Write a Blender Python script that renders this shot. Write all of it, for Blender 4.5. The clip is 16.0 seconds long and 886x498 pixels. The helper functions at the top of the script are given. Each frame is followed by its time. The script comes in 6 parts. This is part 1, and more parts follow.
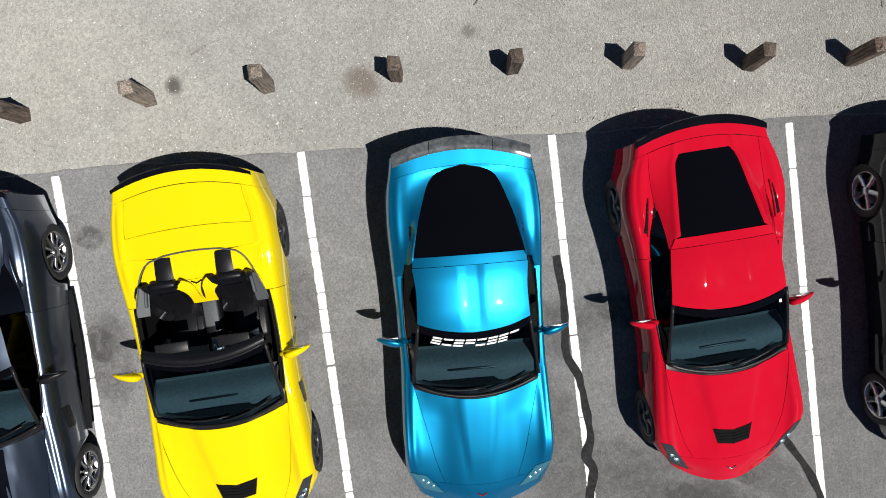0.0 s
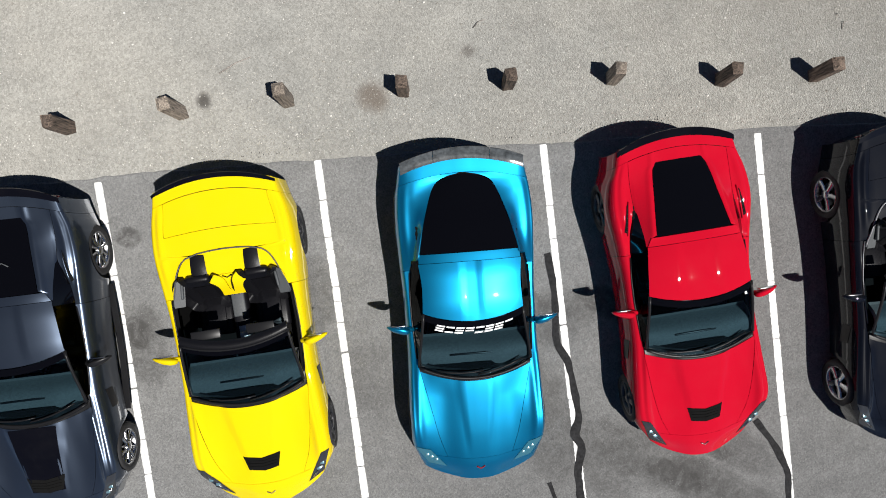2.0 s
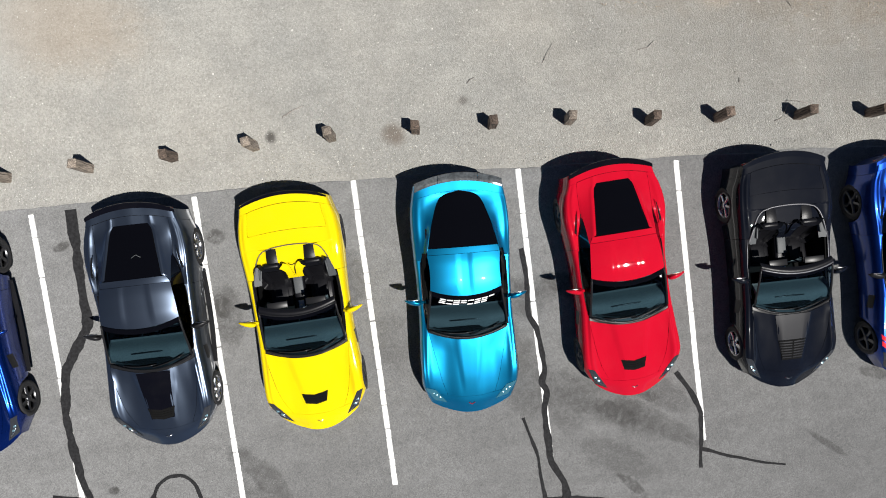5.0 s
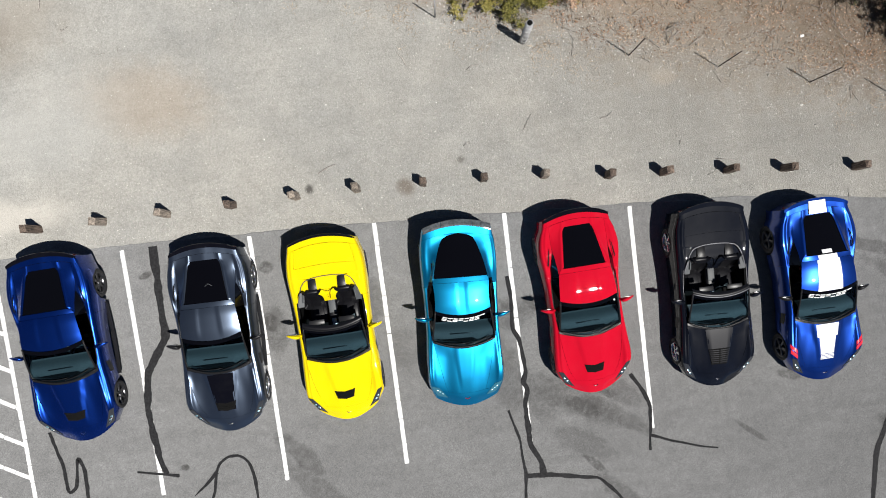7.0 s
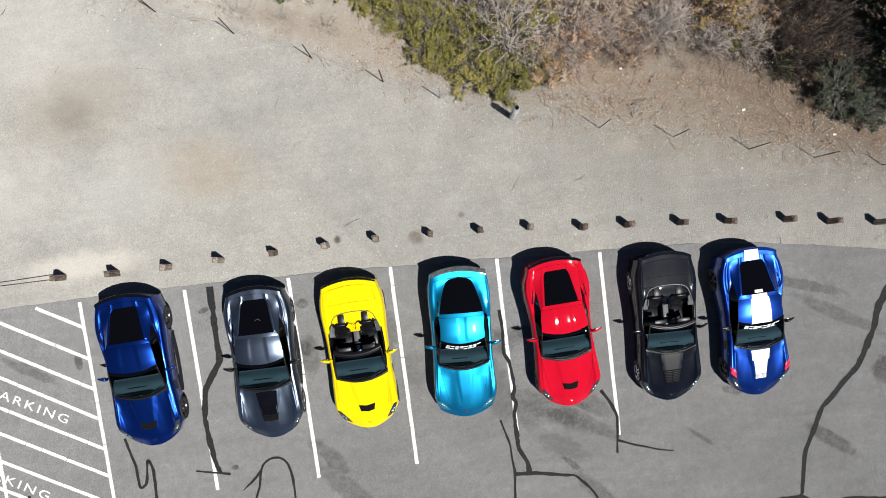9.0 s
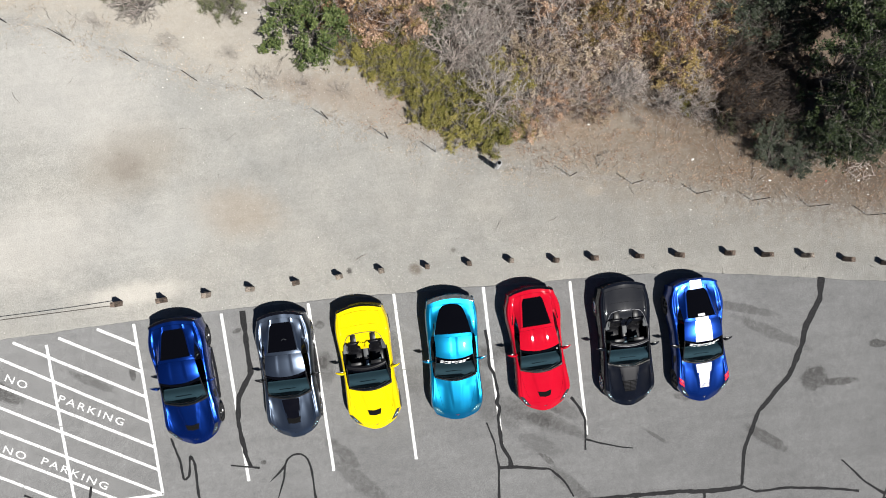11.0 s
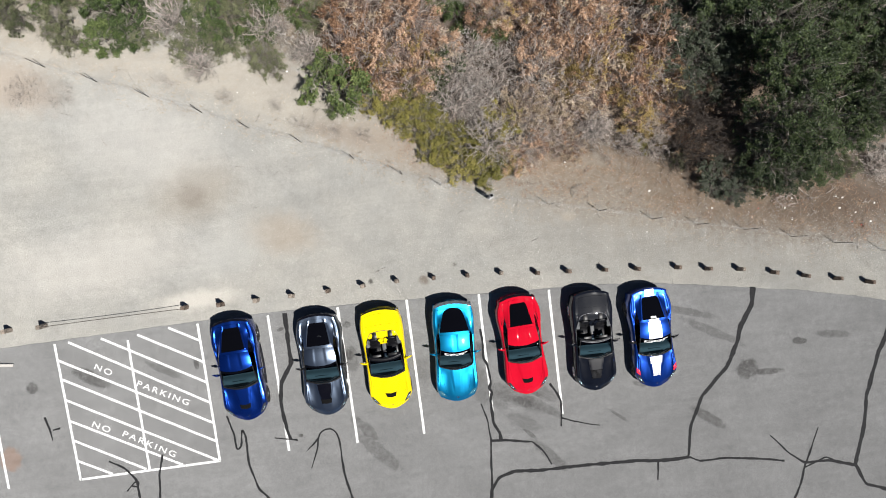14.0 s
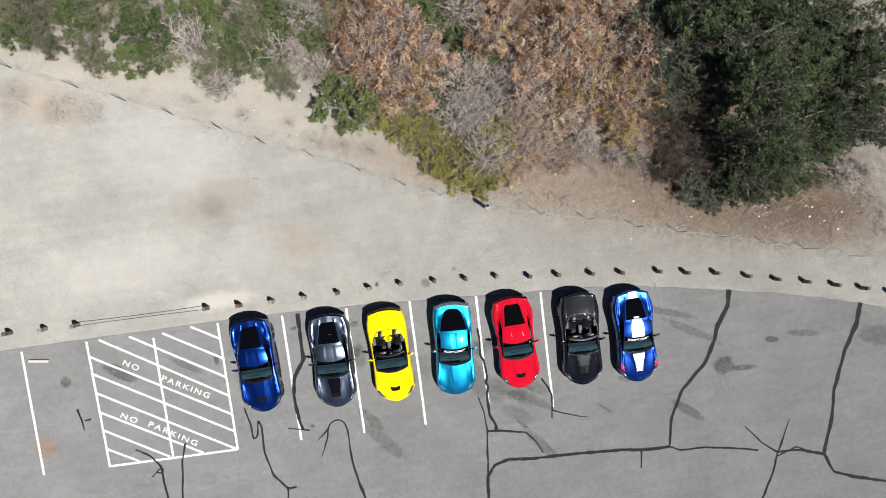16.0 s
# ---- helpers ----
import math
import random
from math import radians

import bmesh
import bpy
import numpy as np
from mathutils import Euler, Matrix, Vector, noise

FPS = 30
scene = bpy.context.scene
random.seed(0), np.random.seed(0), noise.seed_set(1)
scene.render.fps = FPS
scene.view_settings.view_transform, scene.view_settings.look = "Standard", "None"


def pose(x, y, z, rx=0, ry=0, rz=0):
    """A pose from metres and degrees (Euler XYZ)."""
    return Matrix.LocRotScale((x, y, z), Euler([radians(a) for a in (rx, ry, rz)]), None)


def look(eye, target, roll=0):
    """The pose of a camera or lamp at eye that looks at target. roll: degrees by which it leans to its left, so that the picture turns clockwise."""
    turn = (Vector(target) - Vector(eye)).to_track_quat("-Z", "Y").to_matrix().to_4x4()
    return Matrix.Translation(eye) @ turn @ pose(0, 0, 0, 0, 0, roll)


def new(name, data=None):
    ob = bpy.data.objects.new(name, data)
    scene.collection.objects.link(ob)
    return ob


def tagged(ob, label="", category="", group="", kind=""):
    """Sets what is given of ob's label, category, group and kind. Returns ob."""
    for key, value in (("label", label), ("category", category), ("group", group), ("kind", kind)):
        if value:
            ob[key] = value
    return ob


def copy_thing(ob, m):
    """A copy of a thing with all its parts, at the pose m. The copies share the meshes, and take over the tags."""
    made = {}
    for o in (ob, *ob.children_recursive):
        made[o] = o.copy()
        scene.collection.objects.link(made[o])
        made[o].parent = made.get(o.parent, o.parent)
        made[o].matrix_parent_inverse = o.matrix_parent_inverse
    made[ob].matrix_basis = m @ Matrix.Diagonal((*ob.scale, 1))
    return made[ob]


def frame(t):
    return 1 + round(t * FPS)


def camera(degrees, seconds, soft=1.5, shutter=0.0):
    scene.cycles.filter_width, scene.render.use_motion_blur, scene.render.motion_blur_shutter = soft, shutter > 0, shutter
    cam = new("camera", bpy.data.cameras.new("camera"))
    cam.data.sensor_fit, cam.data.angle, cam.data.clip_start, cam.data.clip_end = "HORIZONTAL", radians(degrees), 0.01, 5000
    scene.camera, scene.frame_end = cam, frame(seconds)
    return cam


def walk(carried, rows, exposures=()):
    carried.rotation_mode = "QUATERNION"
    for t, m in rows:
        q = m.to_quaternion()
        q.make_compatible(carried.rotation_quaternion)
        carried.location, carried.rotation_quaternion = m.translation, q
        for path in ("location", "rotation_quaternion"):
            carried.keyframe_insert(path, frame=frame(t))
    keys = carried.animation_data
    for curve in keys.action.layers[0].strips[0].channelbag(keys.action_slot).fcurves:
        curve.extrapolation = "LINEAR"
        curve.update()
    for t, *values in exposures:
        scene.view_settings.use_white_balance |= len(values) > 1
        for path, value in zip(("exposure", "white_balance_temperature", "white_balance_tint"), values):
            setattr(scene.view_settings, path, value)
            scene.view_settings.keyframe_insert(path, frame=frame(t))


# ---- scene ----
cam = camera(68.0, 16.0, 1.0)
# seconds, eye, tilt, lean and turn of the flying camera
PATH = [
    (0.0, 1.263, -0.934, 8.433, -3.208, -2.919, -7.502),
    (0.5, 1.257, -0.934, 8.577, -3.209, -2.898, -7.522),
    (1.0, 1.245, -0.899, 8.800, -3.201, -2.875, -7.530),
    (1.5, 1.224, -0.898, 9.069, -3.201, -2.844, -7.516),
    (2.0, 1.197, -0.897, 9.369, -3.208, -2.851, -7.547),
    (2.5, 1.176, -0.887, 9.773, -3.208, -2.856, -7.544),
    (3.0, 1.150, -0.889, 10.253, -3.210, -2.843, -7.534),
    (3.5, 1.126, -0.877, 10.787, -3.210, -2.839, -7.547),
    (4.0, 1.085, -0.841, 11.369, -3.206, -2.836, -7.561),
    (6.5, 0.977, -0.233, 15.287, -3.180, -2.721, -7.522),
    (7.0, 0.958, 0.126, 16.142, -3.174, -2.700, -7.550),
    (7.5, 0.927, 0.470, 17.017, -3.179, -2.672, -7.541),
    (8.0, 0.896, 0.819, 17.860, -3.169, -2.686, -7.549),
    (8.5, 0.876, 1.175, 18.734, -3.170, -2.718, -7.564),
    (9.0, 0.850, 1.523, 19.617, -3.183, -2.750, -7.562),
    (11.5, 1.015, 3.080, 24.229, -3.304, -2.828, -7.586),
    (12.0, 0.996, 3.278, 25.150, -3.297, -2.839, -7.588),
    (12.5, 0.939, 3.431, 26.040, -3.285, -2.838, -7.524),
    (13.0, 0.878, 3.569, 26.956, -3.280, -2.858, -7.494),
    (13.5, 0.804, 3.721, 27.908, -3.254, -2.860, -7.465),
    (14.0, 0.693, 3.826, 28.851, -3.258, -2.836, -7.450),
    (14.5, 0.625, 3.930, 29.771, -3.254, -2.810, -7.454),
    (15.0, 0.612, 4.024, 30.505, -3.259, -2.808, -7.437),
    (15.5, 0.627, 4.146, 30.988, -3.223, -2.841, -7.425),
    (16.0, 0.614, 4.230, 31.358, -3.221, -2.831, -7.405),
]
walk(cam, [(t, pose(x, y, z, rx, ry, rz)) for t, x, y, z, rx, ry, rz in PATH], [(0.0, 0.28), (4.0, 0.34), (9.0, 0.44), (12.0, 0.54), (16.0, 0.56)])

# ---- light ----
SUN = Vector((0.31, -0.255, 1.0)).normalized()
world = bpy.data.worlds.new("sky")
scene.world = world
world.use_nodes = True
wn, wl = world.node_tree.nodes, world.node_tree.links
sky = wn.new("ShaderNodeTexSky")
sky.sky_type, sky.sun_disc = "NISHITA", False
sky.air_density, sky.dust_density, sky.altitude = 0.42, 0.2, 1800
sky.sun_elevation, sky.sun_rotation = math.asin(SUN.z), math.atan2(SUN.x, SUN.y)
wl.new(sky.outputs[0], wn["Background"].inputs[0])
wn["Background"].inputs[1].default_value = 0.05
sun = new("sun", bpy.data.lights.new("sun", "SUN"))
sun.data.energy, sun.data.angle, sun.data.color = 5.0, radians(0.53), (1.0, 0.97, 0.93)
sun.matrix_world = look(SUN * 60, (0, 0, 0))


# ---- node helpers and materials ----
class Nodes:
    def __init__(self, name):
        self.m = bpy.data.materials.new(name)
        self.m.use_nodes = True
        self.n, self.l = self.m.node_tree.nodes, self.m.node_tree.links
        self.b = self.n["Principled BSDF"]
        self.wobble = None

    def put(self, sock, v):
        if isinstance(v, bpy.types.NodeSocket):
            self.l.new(v, sock)
        elif isinstance(v, (tuple, list)) and len(v) == 3 and sock.type == "RGBA":
            sock.default_value = (*v, 1)
        else:
            sock.default_value = v

    def set(self, **kw):
        for k, v in kw.items():
            self.put(self.b.inputs[k.replace("_", " ")], v)
        return self

    def pos(self):
        return self.n.new("ShaderNodeTexCoord").outputs["Object"]

    def noise(self, scale, detail=3.0, rough=0.6, vec=None, distort=0.0):
        t = self.n.new("ShaderNodeTexNoise")
        self.put(t.inputs["Vector"], vec or self.pos())
        for k, v in (("Scale", scale), ("Detail", detail), ("Roughness", rough), ("Distortion", distort)):
            t.inputs[k].default_value = v
        return t.outputs[0]

    def voronoi(self, scale, out="Distance", vec=None, rnd=1.0, feature="F1"):
        t = self.n.new("ShaderNodeTexVoronoi")
        t.feature = feature
        self.put(t.inputs["Vector"], vec or self.pos())
        t.inputs["Scale"].default_value, t.inputs["Randomness"].default_value = scale, rnd
        return t.outputs[out]

    def ramp(self, fac, *stops):
        r = self.n.new("ShaderNodeValToRGB")
        self.put(r.inputs[0], fac)
        e = r.color_ramp.elements
        while len(e) < len(stops):
            e.new(0.5)
        for el, (p, c) in zip(e, stops):
            el.position, el.color = p, (*c, 1) if isinstance(c, (tuple, list)) else (c, c, c, 1)
        return r.outputs[0]

    def mix(self, fac, a, b, how="MIX"):
        m = self.n.new("ShaderNodeMix")
        m.data_type, m.blend_type = "RGBA", how
        self.put(m.inputs[0], fac)
        self.put(m.inputs[6], a)
        self.put(m.inputs[7], b)
        return m.outputs[2]

    def math(self, op, a, b=0.0, clamp=False):
        m = self.n.new("ShaderNodeMath")
        m.operation, m.use_clamp = op, clamp
        self.put(m.inputs[0], a)
        self.put(m.inputs[1], b)
        return m.outputs[0]

    def bump(self, height, strength=0.5, dist=0.01):
        b = self.n.new("ShaderNodeBump")
        b.inputs["Strength"].default_value, b.inputs["Distance"].default_value = strength, dist
        self.put(b.inputs["Height"], height)
        self.put(self.b.inputs["Normal"], b.outputs[0])
        return self

    def spot(self, x, y, rx, ry, turn=0.0, edge=0.24):
        """1 inside an uneven ellipse on the ground, 0 outside."""
        mp = self.n.new("ShaderNodeMapping")
        mp.vector_type = "TEXTURE"
        self.put(mp.inputs[0], self.pos())
        mp.inputs[1].default_value, mp.inputs[2].default_value, mp.inputs[3].default_value = (x, y, 0), (0, 0, radians(turn)), (rx, ry, 50)
        ln = self.n.new("ShaderNodeVectorMath")
        ln.operation = "LENGTH"
        self.put(ln.inputs[0], mp.outputs[0])
        if self.wobble is None:
            self.wobble = self.math("MULTIPLY", self.math("SUBTRACT", self.noise(2.8, 6, 0.7), 0.5), 1.25)
        d = self.math("ADD", ln.outputs["Value"], self.wobble)
        r = self.n.new("ShaderNodeMapRange")
        r.interpolation_type = "SMOOTHSTEP"
        self.put(r.inputs[0], d)
        r.inputs[1].default_value, r.inputs[2].default_value = 1.0 + edge, 1.0 - edge
        return r.outputs[0]


def plain(name, col, rough=0.5, metal=0.0, grain=0.0, scale=30.0, **kw):
    k = Nodes(name)
    if grain:
        n = k.noise(scale, 4, 0.65)
        lo, hi = [tuple(c * (1 - grain) for c in col), tuple(min(1, c * (1 + grain)) for c in col)]
        k.set(Base_Color=k.ramp(n, (0.3, lo), (0.7, hi))).bump(n, 0.25, 0.004)
    else:
        k.set(Base_Color=col)
    return k.set(Roughness=rough, Metallic=metal, **kw).m


def paint(name, col, metal=0.0, rough=0.35, coat=1.0, sheen=0.0):
    """Car paint: base coat with flake, clear coat, faint road dust."""
    k = Nodes(name)
    dust = k.ramp(k.noise(3.0, 5, 0.6), (0.45, 0.0), (0.8, 0.006))
    base = k.mix(dust, col, (0.45, 0.42, 0.38))
    if metal:
        fl = k.ramp(k.voronoi(700, "Color"), (0.0, 0.42), (1.0, 0.58))
        base = k.mix(0.25, base, fl, "OVERLAY")
    k.set(Base_Color=base, Metallic=metal, Roughness=rough, Coat_Weight=coat, Coat_Roughness=0.035, Coat_IOR=1.38)
    if not metal:
        k.b.inputs["Specular IOR Level"].default_value = sheen
    return k.m


def glass(name, tint, through_amount, ior=1.38):
    """A thin tinted pane: see-through, with mirror gloss on top."""
    k = Nodes(name)
    k.n.remove(k.b)
    tr, gl, mx, fr = (k.n.new("ShaderNode" + s) for s in ("BsdfTransparent", "BsdfGlossy", "MixShader", "Fresnel"))
    tr.inputs[0].default_value = (*[c * through_amount for c in tint], 1)
    gl.inputs["Roughness"].default_value = 0.02
    fr.inputs[0].default_value = ior
    k.l.new(fr.outputs[0], mx.inputs[0])
    k.l.new(tr.outputs[0], mx.inputs[1])
    k.l.new(gl.outputs[0], mx.inputs[2])
    k.l.new(mx.outputs[0], k.n["Material Output"].inputs[0])
    return k.m


def asphalt_material():
    k = Nodes("old asphalt")
    fine = k.noise(95, 4, 0.7)
    stones = k.ramp(k.voronoi(55, "Color"), (0.1, 0.25), (0.9, 0.75))
    mid = k.noise(3.5, 6, 0.65)
    big = k.noise(0.35, 4, 0.6)
    c = k.ramp(fine, (0.28, (0.124, 0.125, 0.124)), (0.5, (0.199, 0.200, 0.198)), (0.72, (0.292, 0.293, 0.290)))
    c = k.mix(0.6, c, stones, "SOFT_LIGHT")
    c = k.mix(0.6, c, k.ramp(mid, (0.3, 0.42), (0.7, 0.58)), "OVERLAY")
    c = k.mix(0.14, c, k.ramp(k.noise(20, 4, 0.8), (0.3, 0.36), (0.7, 0.64)), "OVERLAY")
    c = k.mix(0.5, c, k.ramp(big, (0.3, 0.40), (0.7, 0.60)), "OVERLAY")
    patchy = k.ramp(k.noise(4.5, 6, 0.75, distort=1.2), (0.36, 0.35), (0.56, 1.0))
    for x, y, rx, ry, turn, amount in STAINS:
        c = k.mix(k.math("MULTIPLY", k.math("MULTIPLY", k.spot(x, y, rx, ry, turn), patchy), min(0.9, amount * 1.35)), c, (0.060, 0.058, 0.056))
    c = k.mix(k.math("MULTIPLY", k.spot(-17.9, -4.6, 0.45, 0.5), 0.5), c, (0.25, 0.15, 0.10))
    streak = k.n.new("ShaderNodeMapping")
    k.put(streak.inputs[0], k.pos())
    streak.inputs[2].default_value, streak.inputs[3].default_value = (0, 0, radians(32)), (0.35, 2.2, 1)
    c = k.mix(0.4, c, k.ramp(k.noise(1.0, 5, 0.7, streak.outputs[0], 0.6), (0.33, 0.40), (0.67, 0.58)), "OVERLAY")
    bits = k.voronoi(21, "Distance")
    c = k.mix(k.ramp(bits, (0.05, 0.8), (0.11, 0.0)), c, (0.46, 0.45, 0.43))
    holes = k.voronoi(9.3, "Distance")
    c = k.mix(k.ramp(holes, (0.025, 0.6), (0.06, 0.0)), c, (0.05, 0.05, 0.05))
    k.set(Base_Color=c, Roughness=0.9, Diffuse_Roughness=1.0, Specular_IOR_Level=0.25).bump(fine, 0.5, 0.006)
    return k.m


# x, y, half length, half width, turn, strength of the oil and tyre stains
STAINS = [(-14.0, -1.5, 0.8, 0.28, -35, 0.6), (14.95, -5.25, 0.5, 0.42, 20, 0.6), (15.9, -5.5, 0.75, 0.14, -4, 0.6), (12.9, -7.2, 0.95, 0.22, -38, 0.5), (5.5, -7.9, 1.1, 0.25, -50, 0.4), (-2.1, -6.6, 1.3, 0.3, -48, 0.35), (17.5, -4.3, 0.35, 0.15, -10, 0.7), (19.1, -4.2, 0.8, 0.18, -10, 0.4), (23.1, -4.9, 1.2, 0.5, -15, 0.4), (12.3, -2.2, 1.6, 0.16, -18, 0.4), (13.5, -3.3, 1.5, 0.2, -30, 0.35), (4.5, -6.2, 0.8, 0.3, -30, 0.25), (-0.35, -1.9, 0.35, 0.6, 0, 0.35), (-2.75, -2.3, 0.3, 0.6, 0, 0.4), (0.3, -3.2, 0.4, 0.5, 0, 0.25), (-10.9, -1.6, 0.9, 0.15, -33, 0.4), (2.75, -2.7, 0.6, 0.35, -25, 0.4), (2.8, -4.2, 0.45, 0.9, 10, 0.35), (3.3, -2.55, 0.5, 0.25, -20, 0.35), (4.4, -5.1, 1.3, 0.35, -35, 0.26), (5.6, -5.05, 0.55, 0.28, -40, 0.3), (-16.5, -1.6, 0.25, 0.25, 0, 0.6), (5.4, -5.6, 1.0, 0.22, -35, 0.35), (-8.2, -2.0, 0.15, 0.5, 0, 0.4), (3.6, -4.9, 0.4, 0.6, 0, 0.3), (-2.75, -0.74, 0.17, 0.15, 0, 0.6), (-2.85, -2.07, 0.2, 0.24, 30, 0.6), (-2.25, -1.0, 0.09, 0.16, 0, 0.5), (-5.41, -5.35, 0.10, 0.08, 0, 0.7), (-5.64, -0.54, 0.17, 0.08, 20, 0.6), (-2.55, -5.47, 0.8, 0.22, -48, 0.4), (-9.44, -1.54, 0.11, 0.26, 0, 0.6), (3.92, -2.61, 0.55, 0.2, -28, 0.55), (4.57, -5.28, 0.5, 0.2, -35, 0.5), (5.18, -4.96, 0.3, 0.12, -30, 0.45), (4.7, -6.77, 0.35, 0.1, -45, 0.5), (8.82, -6.54, 0.5, 0.07, -40, 0.4), (9.96, -5.23, 0.3, 0.12, -20, 0.45)]


def dirt_material():
    k = Nodes("packed dirt and gravel")
    fine = k.noise(60, 5, 0.75)
    grit = k.ramp(k.voronoi(38, "Color"), (0.1, 0.25), (0.9, 0.75))
    mid = k.noise(2.6, 6, 0.7)
    big = k.noise(0.28, 5, 0.6)
    c = k.ramp(fine, (0.28, (0.213, 0.209, 0.196)), (0.5, (0.293, 0.289, 0.273)), (0.74, (0.39, 0.386, 0.366)))
    c = k.mix(0.45, c, grit, "SOFT_LIGHT")
    c = k.mix(0.22, c, k.ramp(mid, (0.3, 0.40), (0.7, 0.60)), "OVERLAY")
    c = k.mix(0.10, c, k.ramp(k.noise(16, 4, 0.75), (0.32, 0.36), (0.68, 0.62)), "OVERLAY")
    c = k.mix(0.55, c, k.ramp(k.noise(0.9, 5, 0.7), (0.35, 0.43), (0.65, 0.56)), "OVERLAY")
    drag = k.n.new("ShaderNodeMapping")
    k.put(drag.inputs[0], k.pos())
    drag.inputs[2].default_value, drag.inputs[3].default_value = (0, 0, radians(9)), (0.22, 2.6, 1)
    c = k.mix(0.35, c, k.ramp(k.noise(1.0, 6, 0.72, drag.outputs[0], 0.5), (0.33, 0.42), (0.67, 0.58)), "OVERLAY")
    pits = k.voronoi(7.5, "Distance")
    c = k.mix(k.ramp(pits, (0.03, 0.35), (0.07, 0.0)), c, (0.17, 0.155, 0.135))
    c = k.mix(0.75, c, k.ramp(big, (0.3, (0.43, 0.437, 0.437)), (0.7, (0.575, 0.562, 0.535))), "OVERLAY")
    # Dark browns below brush and oaks: leaf litter, with thicket shade in the colour.
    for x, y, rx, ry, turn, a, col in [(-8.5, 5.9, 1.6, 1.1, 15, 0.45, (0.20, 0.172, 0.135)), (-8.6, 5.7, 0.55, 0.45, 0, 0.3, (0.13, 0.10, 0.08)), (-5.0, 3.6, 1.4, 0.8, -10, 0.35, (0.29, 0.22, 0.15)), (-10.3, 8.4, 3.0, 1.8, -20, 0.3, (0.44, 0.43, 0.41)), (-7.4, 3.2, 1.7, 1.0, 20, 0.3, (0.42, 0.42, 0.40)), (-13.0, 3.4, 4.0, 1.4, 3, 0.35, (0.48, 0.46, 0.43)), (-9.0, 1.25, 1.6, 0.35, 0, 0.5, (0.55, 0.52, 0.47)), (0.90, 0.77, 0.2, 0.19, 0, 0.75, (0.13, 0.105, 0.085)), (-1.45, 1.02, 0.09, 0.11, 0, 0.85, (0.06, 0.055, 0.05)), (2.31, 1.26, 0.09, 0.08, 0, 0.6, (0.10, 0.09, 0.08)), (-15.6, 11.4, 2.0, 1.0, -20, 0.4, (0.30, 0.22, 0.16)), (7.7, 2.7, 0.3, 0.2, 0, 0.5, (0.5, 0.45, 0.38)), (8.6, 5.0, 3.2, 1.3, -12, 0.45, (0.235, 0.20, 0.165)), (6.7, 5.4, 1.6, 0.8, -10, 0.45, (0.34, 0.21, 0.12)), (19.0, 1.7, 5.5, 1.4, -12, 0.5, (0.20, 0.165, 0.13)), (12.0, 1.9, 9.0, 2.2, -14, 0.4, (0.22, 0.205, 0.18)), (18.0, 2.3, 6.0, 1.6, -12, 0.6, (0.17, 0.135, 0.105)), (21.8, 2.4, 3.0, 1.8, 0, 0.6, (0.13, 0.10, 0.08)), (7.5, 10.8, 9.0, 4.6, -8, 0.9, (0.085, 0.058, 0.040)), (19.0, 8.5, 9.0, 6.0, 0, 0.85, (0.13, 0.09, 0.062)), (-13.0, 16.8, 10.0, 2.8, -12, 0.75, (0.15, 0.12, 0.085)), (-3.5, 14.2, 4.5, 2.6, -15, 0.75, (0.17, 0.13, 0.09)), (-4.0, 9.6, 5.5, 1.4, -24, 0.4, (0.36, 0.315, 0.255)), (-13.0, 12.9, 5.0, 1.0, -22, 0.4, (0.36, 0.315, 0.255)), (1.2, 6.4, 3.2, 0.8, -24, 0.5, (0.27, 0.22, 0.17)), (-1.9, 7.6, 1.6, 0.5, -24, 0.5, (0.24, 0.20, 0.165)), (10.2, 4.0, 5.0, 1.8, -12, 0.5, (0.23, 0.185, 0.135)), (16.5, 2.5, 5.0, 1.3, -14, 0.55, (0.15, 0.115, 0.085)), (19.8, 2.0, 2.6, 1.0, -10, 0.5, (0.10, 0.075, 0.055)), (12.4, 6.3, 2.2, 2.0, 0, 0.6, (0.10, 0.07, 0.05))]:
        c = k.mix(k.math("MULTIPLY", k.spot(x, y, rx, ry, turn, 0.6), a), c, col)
    chips = k.voronoi(11, "Distance")
    c = k.mix(k.ramp(chips, (0.035, 0.75), (0.06, 0.0)), c, (0.62, 0.58, 0.52))
    flint = k.voronoi(19, "Distance")
    c = k.mix(k.ramp(flint, (0.05, 0.7), (0.09, 0.0)), c, (0.56, 0.55, 0.52))
    k.set(Base_Color=c, Roughness=0.95, Diffuse_Roughness=1.0, Specular_IOR_Level=0.2)
    pebble = k.math("ADD", k.math("MULTIPLY", k.voronoi(48), -1.3), k.math("MULTIPLY", k.voronoi(21), -0.8))
    k.bump(k.math("ADD", k.math("ADD", fine, pebble), k.math("MULTIPLY", mid, 2.0)), 0.85, 0.016)
    return k.m


def line_material():
    k = Nodes("worn white line paint")
    n = k.noise(26, 5, 0.75)
    wear = k.noise(1.7, 3, 0.6)
    bare = k.ramp(k.math("ADD", n, k.math("MULTIPLY", wear, 0.45)), (0.0, 0.0), (0.86, 0.0), (0.93, 0.75))
    c = k.mix(bare, k.ramp(n, (0.3, (0.58, 0.58, 0.57)), (0.6, (0.72, 0.72, 0.71))), (0.16, 0.16, 0.16))
    return k.set(Base_Color=c, Roughness=0.7).bump(n, 0.3, 0.003).m


